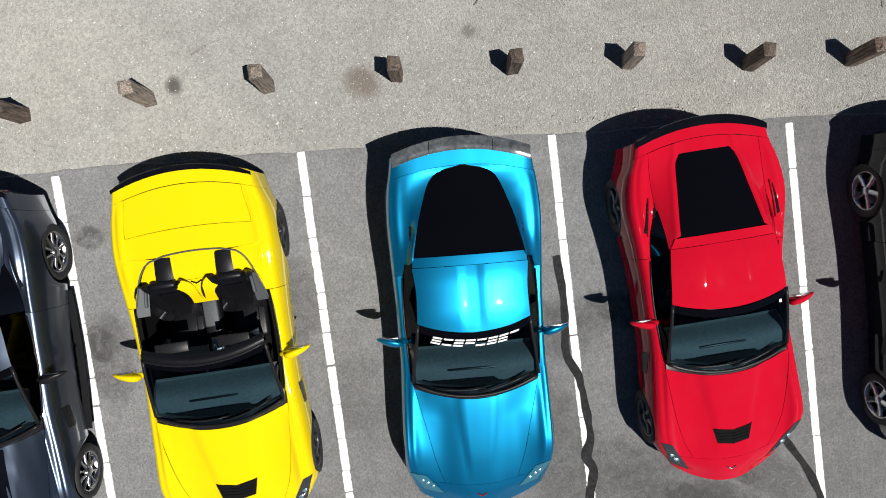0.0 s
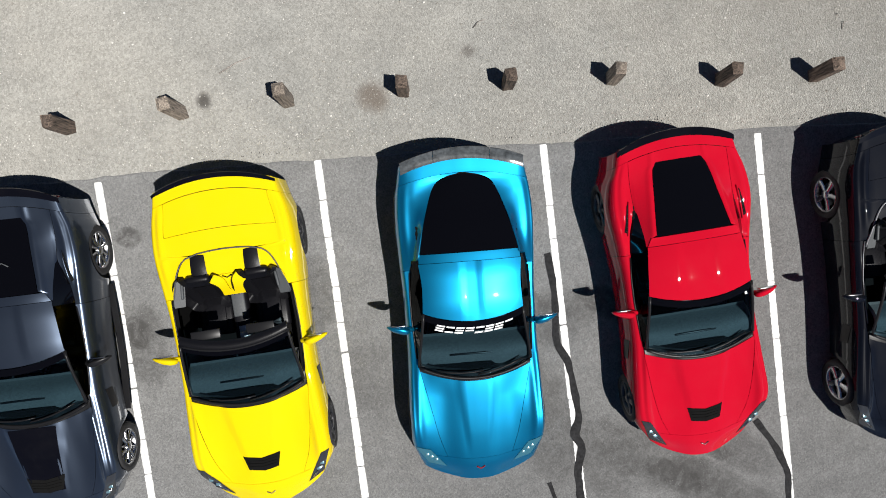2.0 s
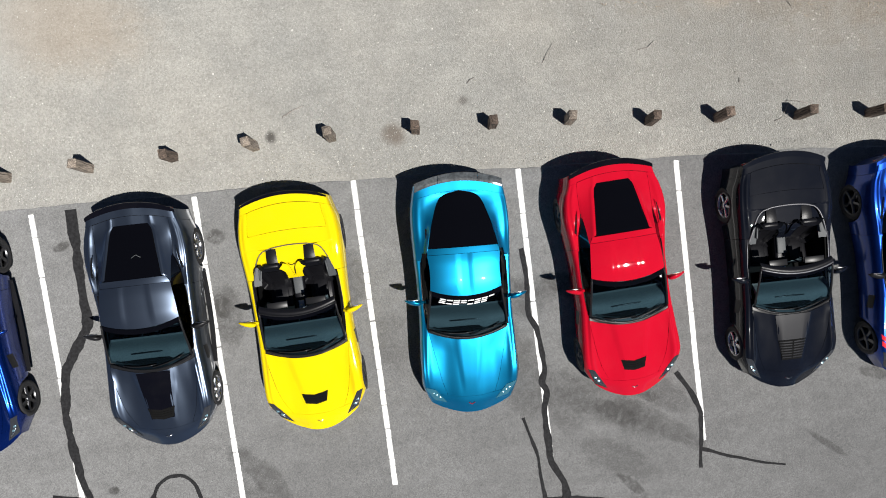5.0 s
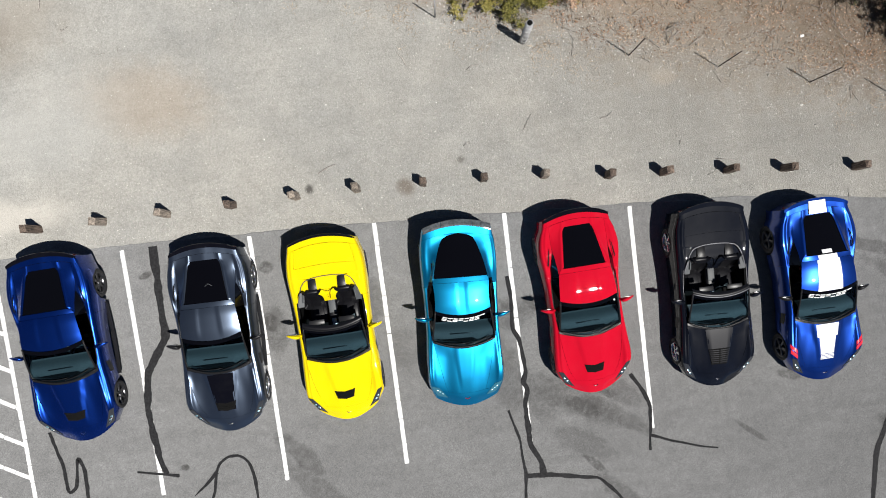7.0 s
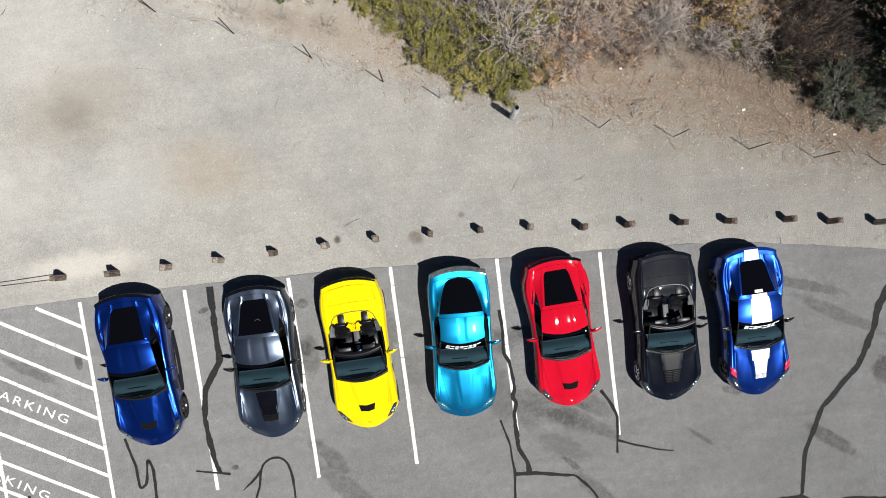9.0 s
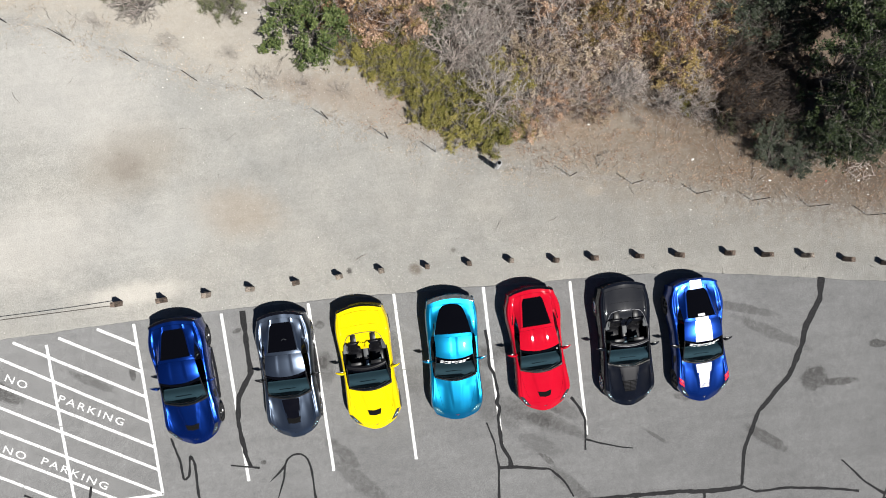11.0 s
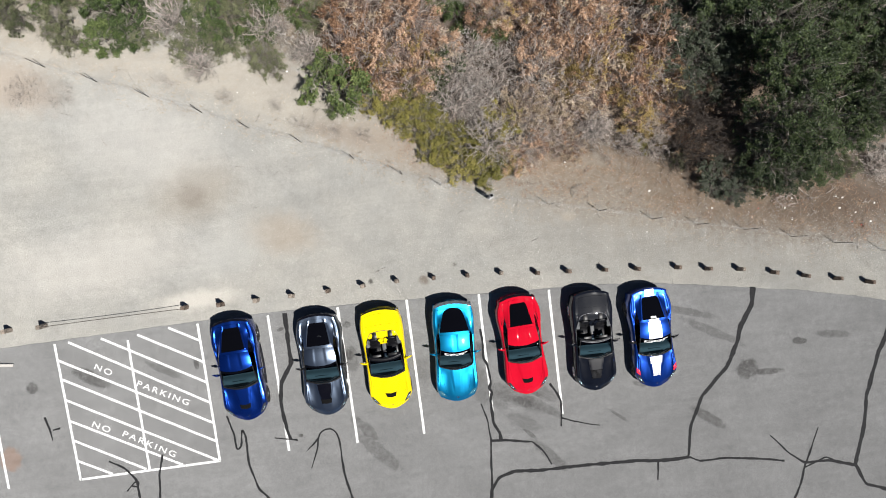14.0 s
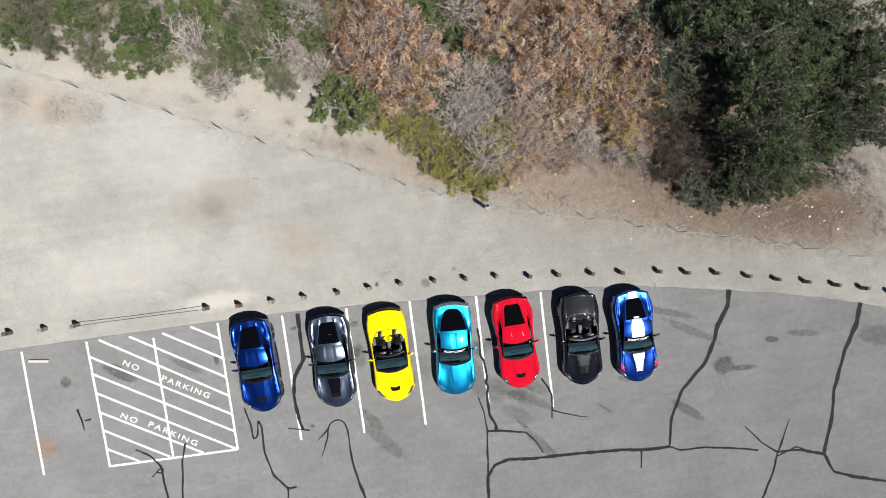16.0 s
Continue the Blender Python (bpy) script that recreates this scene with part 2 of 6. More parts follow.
def leaf_material(name, dark, mid, light, rough=0.55):
    k = Nodes(name)
    g = k.n.new("ShaderNodeNewGeometry")
    clump = k.noise(1.7, 5, 0.65)
    inf = k.n.new("ShaderNodeObjectInfo")
    each = k.math("ADD", k.math("MULTIPLY", g.outputs["Random Per Island"], 0.55), k.math("MULTIPLY", inf.outputs["Random"], 0.42))
    pick = k.math("ADD", each, k.math("MULTIPLY", clump, 1.1))
    c = k.ramp(k.math("SUBTRACT", pick, 0.54), (0.12, dark), (0.5, mid), (0.9, light))
    return k.set(Base_Color=c, Roughness=rough, Specular_IOR_Level=0.3).m


def wood_material(name, a, b):
    k = Nodes(name)
    mp = k.n.new("ShaderNodeMapping")
    k.put(mp.inputs[0], k.pos())
    mp.inputs[3].default_value = (40, 40, 3)
    rings = k.noise(1.0, 5, 0.7, mp.outputs[0], 1.5)
    inf = k.n.new("ShaderNodeObjectInfo")
    c = k.ramp(rings, (0.38, a), (0.64, b))
    c = k.mix(0.6, c, k.ramp(inf.outputs["Random"], (0.0, 0.22), (1.0, 0.62)), "OVERLAY")
    return k.set(Base_Color=c, Roughness=0.9).bump(rings, 0.7, 0.01).m


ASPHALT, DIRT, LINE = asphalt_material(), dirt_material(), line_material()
TAR = plain("crack sealing tar", (0.020, 0.020, 0.021), 0.9, grain=0.5, scale=18, Specular_IOR_Level=0.15)
CONCRETE = plain("pale concrete", (0.42, 0.40, 0.37), 0.9, grain=0.25, scale=25)
RUBBER = plain("black rubber", (0.018, 0.018, 0.019), 0.75, grain=0.3, scale=60)
TRIM = plain("satin black trim", (0.010, 0.010, 0.011), 0.35, Specular_IOR_Level=0.22)
DARK = plain("black inner shell", (0.005, 0.005, 0.005), 0.9, Specular_IOR_Level=0.1)
LEATHER = plain("black leather", (0.0055, 0.0055, 0.007), 0.38, grain=0.3, scale=50, Specular_IOR_Level=0.25)
GREYTRIM = plain("dark grey soft plastic", (0.055, 0.060, 0.064), 0.6, grain=0.2, scale=60)
DASH = plain("grey padded dashboard", (0.085, 0.09, 0.09), 0.7, grain=0.25, scale=40)
SILVER = plain("silver plastic trim", (0.45, 0.46, 0.47), 0.35, 0.7)
SEALGREY = plain("dull grey rubber seal", (0.13, 0.13, 0.14), 0.45, 0.3)
CHROME = plain("machined alloy", (0.55, 0.55, 0.56), 0.22, 1.0)
DARKRIM = plain("dark alloy", (0.10, 0.10, 0.105), 0.3, 0.9)
BLACKGLASS = plain("privacy glass", (0.002, 0.002, 0.003), 0.04, Specular_IOR_Level=0.28)
LAMPGLASS = plain("smoked lamp cover", (0.03, 0.032, 0.036), 0.05)
LAMPCLEAR = plain("clear lamp cover", (0.03, 0.12, 0.17), 0.06)
LAMPBITS = plain("lamp reflector", (0.20, 0.34, 0.40), 0.2, 0.5)
REDLAMP = plain("red lamp lens", (0.25, 0.008, 0.008), 0.1)
WHITEVINYL = plain("white vinyl", (0.74, 0.74, 0.74), 0.3)
REDVINYL = plain("red vinyl", (0.65, 0.02, 0.035), 0.3)
SCREEN = glass("green tinted screen", (0.54, 0.76, 0.86), 0.76)
SIDEGLASS = glass("dark tinted side glass", (0.5, 0.55, 0.55), 0.14, 1.2)
CLEARSPOILER = plain("smoky acrylic", (0.060, 0.066, 0.070), 0.16, grain=0.6, scale=12)
POSTWOOD = wood_material("weathered post timber", (0.055, 0.042, 0.032), (0.46, 0.39, 0.32))
POSTDARK = wood_material("darker post timber", (0.012, 0.009, 0.007), (0.27, 0.20, 0.155))
STEEL = plain("rusty fence steel", (0.05, 0.04, 0.035), 0.7, 0.3, grain=0.4, scale=40)
GALV = plain("galvanised pipe", (0.42, 0.42, 0.42), 0.5, 0.4, grain=0.3, scale=20)
BARK = wood_material("grey bark", (0.10, 0.085, 0.07), (0.26, 0.235, 0.21))
TWIG = wood_material("bare grey twigs", (0.22, 0.195, 0.175), (0.56, 0.51, 0.465))
PINKTWIG = wood_material("bare reddish twigs", (0.19, 0.125, 0.10), (0.52, 0.41, 0.36))
PALEWOOD = wood_material("bleached dead branch", (0.40, 0.37, 0.34), (0.72, 0.69, 0.65))
# The understorey twigs carry the shade of the oaks in their dark colour.
DARKTWIG = wood_material("bark coloured for shade", (0.018, 0.014, 0.011), (0.105, 0.082, 0.068))
GREYLIMB = wood_material("weathered grey limbs", (0.24, 0.20, 0.18), (0.58, 0.51, 0.46))
LEAF = {
    "oak": leaf_material("oak leaves", (0.007, 0.012, 0.0045), (0.022, 0.035, 0.011), (0.072, 0.098, 0.034)),
    "green": leaf_material("fresh green leaves", (0.020, 0.033, 0.010), (0.062, 0.092, 0.027), (0.155, 0.185, 0.062)),
    "olive": leaf_material("olive leaves", (0.055, 0.065, 0.030), (0.11, 0.12, 0.06), (0.19, 0.19, 0.11)),
    "yellow": leaf_material("yellowing leaves", (0.070, 0.072, 0.018), (0.19, 0.175, 0.042), (0.36, 0.30, 0.095)),
    "rust": leaf_material("dry rust leaves", (0.085, 0.042, 0.022), (0.29, 0.168, 0.098), (0.60, 0.43, 0.31)),
    "sage": leaf_material("grey-green oak leaves", (0.010, 0.014, 0.008), (0.030, 0.039, 0.021), (0.082, 0.096, 0.058)),
    "gold": leaf_material("golden autumn leaves", (0.070, 0.047, 0.014), (0.22, 0.155, 0.052), (0.44, 0.33, 0.14)),
    # Darkened copy of the rust leaves, oak shade put into the colour.
    "shade": leaf_material("rust leaves coloured for shade", (0.030, 0.019, 0.011), (0.085, 0.052, 0.030), (0.20, 0.135, 0.085)),
    "straw": leaf_material("dry straw", (0.19, 0.14, 0.09), (0.38, 0.30, 0.215), (0.60, 0.51, 0.40)),
    "grey": leaf_material("grey dry stems", (0.16, 0.14, 0.125), (0.30, 0.275, 0.25), (0.46, 0.43, 0.40)),
}


# ---- mesh helpers ----
def mesh(name, verts, faces, material, smooth=True):
    me = bpy.data.meshes.new(name)
    me.from_pydata([tuple(v) for v in verts], [], faces)
    me.materials.append(material)
    if smooth:
        me.polygons.foreach_set("use_smooth", [True] * len(me.polygons))
    me.update()
    return me


def part(name, data, material, parent, label="", smooth=True):
    """One mesh object under a thing. data: a bmesh or (verts, faces)."""
    if isinstance(data, bmesh.types.BMesh):
        me = bpy.data.meshes.new(name)
        data.to_mesh(me)
        data.free()
        me.materials.append(material)
        if smooth:
            me.polygons.foreach_set("use_smooth", [True] * len(me.polygons))
    else:
        me = mesh(name, *data, material, smooth)
    ob = new(name, me)
    ob.parent = parent
    if label:
        ob["label"] = label
    return ob


def empty(name, m, label, category, group="", kind=""):
    ob = new(name)
    ob.matrix_world = m
    return tagged(ob, label, category, group, kind)


def crv(*pts):
    """A smooth curve through points (at, value)."""
    xs, ys = [p[0] for p in pts], [p[1] for p in pts]
    n = len(xs)
    d = [(ys[i + 1] - ys[i]) / (xs[i + 1] - xs[i]) for i in range(n - 1)]
    m = [d[0]] + [0.0 if d[i - 1] * d[i] <= 0 else 2 * d[i - 1] * d[i] / (d[i - 1] + d[i]) for i in range(1, n - 1)] + [d[-1]]

    def f(x):
        if x <= xs[0]:
            return ys[0]
        if x >= xs[-1]:
            return ys[-1]
        i = 0
        while x > xs[i + 1]:
            i += 1
        h = xs[i + 1] - xs[i]
        t = (x - xs[i]) / h
        return ys[i] * (1 + 2 * t) * (1 - t) ** 2 + h * m[i] * t * (1 - t) ** 2 + ys[i + 1] * t * t * (3 - 2 * t) - h * m[i + 1] * t * t * (1 - t)
    return f


def sheet(fn, nu, nv, lip=0.012, flip=False):
    """A curved panel: fn(u, v) over 0..1, with its rim turned in by lip."""
    P = [[Vector(fn(i / nu, j / nv)) for j in range(nv + 1)] for i in range(nu + 1)]
    verts, faces = [p for r in P for p in r], []
    at = lambda i, j: i * (nv + 1) + j
    for i in range(nu):
        for j in range(nv):
            q = (at(i, j), at(i + 1, j), at(i + 1, j + 1), at(i, j + 1))
            faces.append(q[::-1] if flip else q)
    if lip:
        rim = [(i, 0) for i in range(nu)] + [(nu, j) for j in range(nv)] + [(i, nv) for i in range(nu, 0, -1)] + [(0, j) for j in range(nv, 0, -1)]
        edge0 = len(verts)
        verts += [P[i][j].copy() for i, j in rim]
        base = len(verts)
        for i, j in rim:
            a = P[min(i + 1, nu)][j] - P[max(i - 1, 0)][j]
            b = P[i][min(j + 1, nv)] - P[i][max(j - 1, 0)]
            n = a.cross(b)
            n = n.normalized() if n.length > 1e-9 else Vector((0, 0, 1))
            verts.append(P[i][j] - n * (-lip if flip else lip))
        k = len(rim)
        for s in range(k):
            q = (edge0 + s, base + s, base + (s + 1) % k, edge0 + (s + 1) % k)
            faces.append(q[::-1] if flip else q)
    return verts, faces


def rbox(sx, sy, sz, r=0.02, at=(0, 0, 0), turn=None, segs=2):
    bm = bmesh.new()
    bmesh.ops.create_cube(bm, size=1)
    bmesh.ops.scale(bm, vec=(sx, sy, sz), verts=bm.verts)
    if r:
        bmesh.ops.bevel(bm, geom=bm.edges[:], offset=r, segments=segs, profile=0.5, affect="EDGES")
    m = Matrix.Translation(at) @ (turn or Matrix())
    bmesh.ops.transform(bm, matrix=m, verts=bm.verts)
    return bm


def lathe(profile, n=32, axis="x"):
    """A ring of (radius, along) points turned about the x axis."""
    verts, faces, k = [], [], len(profile)
    for i in range(n):
        a = 2 * math.pi * i / n
        verts += [(x, r * math.cos(a), r * math.sin(a)) for r, x in profile]
    for i in range(n):
        for j in range(k - 1):
            a, b = i * k + j, (i + 1) % n * k + j
            faces.append((a, b, b + 1, a + 1))
    return verts, faces


def tube(pts, r, n=6, taper=1.0):
    pts = [Vector(p) for p in pts]
    verts, faces = [], []
    for i, p in enumerate(pts):
        d = (pts[min(i + 1, len(pts) - 1)] - pts[max(i - 1, 0)]).normalized()
        a = d.cross(Vector((0.3, 0.2, 1)) if abs(d.z) < 0.9 else Vector((1, 0, 0))).normalized()
        b = d.cross(a)
        rr = r * (1 + (taper - 1) * i / max(1, len(pts) - 1))
        verts += [p + (a * math.cos(2 * math.pi * k / n) + b * math.sin(2 * math.pi * k / n)) * rr for k in range(n)]
    for i in range(len(pts) - 1):
        for k in range(n):
            faces.append((i * n + k, i * n + (k + 1) % n, (i + 1) * n + (k + 1) % n, (i + 1) * n + k))
    faces.append(tuple(range(n))[::-1])
    faces.append(tuple((len(pts) - 1) * n + k for k in range(n)))
    return verts, faces


def join(*shapes):
    verts, faces = [], []
    for v, f in shapes:
        o = len(verts)
        verts += list(v)
        faces += [tuple(i + o for i in q) for q in f]
    return verts, faces


# ---- ground ----
EDGE = crv((-300, -3), (-60, -0.6), (-30, 0.1), (-19.2, 0.26), (-9.1, 0.29), (-6, 0.24), (-3.7, 0.165), (-2.3, 0.10), (0, -0.005), (1.9, -0.105), (3.4, -0.19), (6.4, -0.38), (9.8, -0.62), (15.6, -1.61), (19.25, -2.36), (23.4, -3.54), (32, -7.0), (60, -24), (300, -200))
FENCE = crv((-300, 140), (-40, 23.5), (-16.8, 13.2), (-11.9, 11.05), (-5.8, 8.35), (0.5, 5.5), (4.26, 3.98), (6.9, 3.32), (11.5, 2.1), (17.8, 0.45), (24, -1.4), (60, -16), (300, -150))


def ease(x):
    x = max(0.0, min(1.0, x))
    return x * x * (3 - 2 * x)


def height(x, y):
    """Height of the dirt: level at the lot, lower at the fence, falling away behind it."""
    e, f = EDGE(x), FENCE(x)
    if y < e + 0.1:
        return -0.045
    h = -0.006 - 0.36 * ease((y - e) / (f - e)) if f > e else 0
    if y > f:
        d = y - f
        h -= 0.36 * d if d < 7 else 2.52 + 0.10 * min(d - 7, 10) + 0.01 * (d - 7)
    n = noise.noise(Vector((x * 0.5, y * 0.5, 3))) * 0.05 + noise.noise(Vector((x * 2.1, y * 2.1, 7))) * 0.018
    return h + n * ease((y - e - 0.3) / 1.5)


def build_ground():
    xs = [-600, -300, -150, -80, -50, -36] + [-28 + 0.4 * i for i in range(148)] + [36, 50, 80, 150, 300, 600]
    ys = [-600, -300, -120, -60, -30, -15, -8] + [-5 + 0.3 * i for i in range(100)] + [28, 36, 50, 80, 150, 300, 600]
    verts = [(x, y, height(x, y)) for y in ys for x in xs]
    n = len(xs)
    faces = [(j * n + i, j * n + i + 1, (j + 1) * n + i + 1, (j + 1) * n + i) for j in range(len(ys) - 1) for i in range(n - 1)]
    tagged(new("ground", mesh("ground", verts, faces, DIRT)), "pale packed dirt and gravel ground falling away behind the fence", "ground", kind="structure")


def build_asphalt():
    rnd = random.Random(5)
    xs = [-300, -150, -60] + [-40 + 0.11 * i for i in range(700)] + [60, 150, 300]
    rows = []
    for x in xs:
        e = EDGE(x) + (rnd.uniform(-0.010, 0.010) + 0.05 * noise.noise(Vector((x * 0.7, 2, 0))) + 0.014 * noise.noise(Vector((x * 3.3, 5, 0))) if -40 < x < 40 else 0)
        rows.append([(x, e + 0.02, -0.03), (x, e, 0.0), (x, e - 0.4, 0.0), (x, -40 - abs(x) * 0.8, 0.0)])
    verts = [p for r in rows for p in r]
    faces = [(i * 4 + j + 1, i * 4 + 4 + j + 1, i * 4 + 4 + j, i * 4 + j)[::-1] for i in range(len(xs) - 1) for j in range(3)]
    faces = [f[::-1] for f in faces]
    tagged(new("pavement", mesh("pavement", verts, faces, ASPHALT, False)), "weathered grey asphalt parking lot with oil stains and sealed cracks", "pavement", kind="structure")


build_ground()
build_asphalt()


def strip(name, pts, widths, material, z=0.004, seed=1, wobble=0.1, step=0.06):
    """A flat strip with uneven edges along a line on the asphalt."""
    rnd = random.Random(seed)
    P = [Vector((x, y, 0)) for x, y in pts]
    line, s = [], 0.0
    for a, b in zip(P, P[1:]):
        k = max(1, int((b - a).length / step))
        line += [a.lerp(b, i / k) for i in range(k)]
    line.append(P[-1])
    if len(pts) > 2:
        for _ in range(3):
            line = [line[0]] + [(line[i - 1] + line[i] * 2 + line[i + 1]) / 4 for i in range(1, len(line) - 1)] + [line[-1]]
    verts, n = [], len(line)
    for i, p in enumerate(line):
        d = (line[min(i + 1, n - 1)] - line[max(i - 1, 0)]).normalized()
        q = Vector((-d.y, d.x, 0))
        w = widths[0] + (widths[1] - widths[0]) * i / max(1, n - 1)
        w *= 0.5 * (1 + wobble * 2.2 * noise.noise(Vector((i * step * 2.5, seed * 7.1, 0))))
        a, b = (w * (1 + rnd.uniform(-0.3, 0.3) * wobble + 1.2 * wobble * noise.noise(Vector((i * step * 6, seed * 5.7 + o, 9)))) for o in (0, 40))
        c = p + q * (wobble * 0.12 * noise.noise(Vector((i * step * 1.7, seed * 3.3, 4))))
        verts += [(*(c + q * a).xy, z), (*(c - q * b).xy, z)]
    faces = [(2 * i + 1, 2 * i + 3, 2 * i + 2, 2 * i) for i in range(n - 1)]
    return new(name, mesh(name, verts, faces, material, False))


def chipped_line(name, a, b, width, seed, z=0.004, gap=(0.003, 0.007), piece=(0.25, 1.3)):
    """A painted line broken into slightly uneven blocks by cracks across it."""
    rnd = random.Random(seed)
    a, b = Vector((*a, z)), Vector((*b, z))
    d = (b - a).normalized()
    q, total, at = Vector((-d.y, d.x, 0)), (b - a).length, 0.0
    verts, faces = [], []
    while at < total - 0.03:
        l = min(rnd.uniform(*piece), total - at)
        n = max(2, int(l / 0.022))
        k = len(verts)
        off = rnd.uniform(-0.004, 0.004)
        for i in range(n + 1):
            t = at + l * i / n
            end = 0.002 if i in (0, n) else 0.0
            w1, w2 = (width / 2 - end * 4 + rnd.uniform(-0.005, 0.004) for _ in "ab")
            c = a + d * (t + (rnd.uniform(-0.004, 0.004) if i in (0, n) else 0))
            verts += [c + q * (w1 + off), c - q * (w2 - off)]
        faces += [(k + 2 * i + 1, k + 2 * i + 3, k + 2 * i + 2, k + 2 * i) for i in range(n)]
        at += l + rnd.uniform(*gap) * (2.5 if rnd.random() < 0.08 else 1)
    return new(name, mesh(name, verts, faces, LINE, False))


def build_markings():
    lines = [((-18.28, 0.1), (-18.21, -5.85)), ((-6.09, 0.14), (-6.03, -5.96)), ((-3.03, 0.08), (-2.99, -6.07)), ((0.0, 0.0), (0.0, -6.07)), ((3.2, -0.19), (3.15, -6.12)), ((6.33, -0.42), (6.28, -6.1))]
    for i, l in enumerate(lines):
        tagged(chipped_line("parking_line", *l, 0.105, 20 + i, 0.004, (0.004, 0.010) if i in (2, 3) else (0.004, 0.008), (0.12, 0.6) if i in (2, 3) else (0.3, 1.1)), "white painted stall line, chipped and worn at the edges", "line", "stall lines", "structure")
    box = [((-15.27, 0.16), (-15.13, -5.95)), ((-9.13, 0.2), (-9.08, -5.98)), ((-15.13, -5.9), (-9.05, -5.97)), ((-12.19, -0.1), (-12.14, -5.92))]
    diag = [((-14.69, 0.16), (-9.12, -3.32)), ((-15.22, -0.58), (-9.12, -4.23)), ((-15.2, -1.42), (-9.12, -5.06)), ((-15.18, -2.34), (-9.12, -5.95)), ((-15.16, -3.27), (-10.7, -5.9)), ((-15.14, -4.15), (-12.28, -5.86)), ((-15.14, -5.06), (-13.74, -5.86)), ((-13.3, 0.13), (-9.13, -2.41)), ((-11.75, 0.08), (-9.13, -1.5)), ((-10.4, 0.2), (-9.13, -0.56))]
    for i, l in enumerate(box + diag):
        tagged(chipped_line("hatch_line", *l, 0.10, 50 + i, 0.0045 if i < 4 else 0.0035, (0.004, 0.010), (0.2, 0.8)), "white painted no-parking hatching line, slightly worn", "line", "no-parking hatching", "structure")
    for i, (word, a, b) in enumerate([("NO", (-13.83, -1.13), (-13.14, -1.55)), ("PARKING", (-12.16, -2.12), (-10.08, -3.32)), ("NO", (-14.32, -3.62), (-13.6, -4.03)), ("PARKING", (-13.1, -4.22), (-11.0, -5.52))]):
        cu = bpy.data.curves.new("stencil", "FONT")
        cu.body, cu.size, cu.space_character, cu.offset = word, 0.42, 1.3, 0.002
        tmp = bpy.data.objects.new("stencil", cu)
        scene.collection.objects.link(tmp)
        me = bpy.data.meshes.new_from_object(tmp.evaluated_get(bpy.context.evaluated_depsgraph_get()))
        bpy.data.objects.remove(tmp)
        wide = max(v.co.x for v in me.vertices)
        a, b = Vector((*a, 0)), Vector((*b, 0))
        d = b - a
        me.transform(Matrix.Translation((a.x, a.y, 0.0055)) @ Matrix.Rotation(math.atan2(d.y, d.x), 4, "Z") @ Matrix.Diagonal((d.length / wide, 0.88, 1, 1)))
        me.materials.clear()
        me.materials.append(LINE)
        tagged(new("painted_word", me), "white stencilled pavement word " + word, "lettering", "stencilled words", "structure")


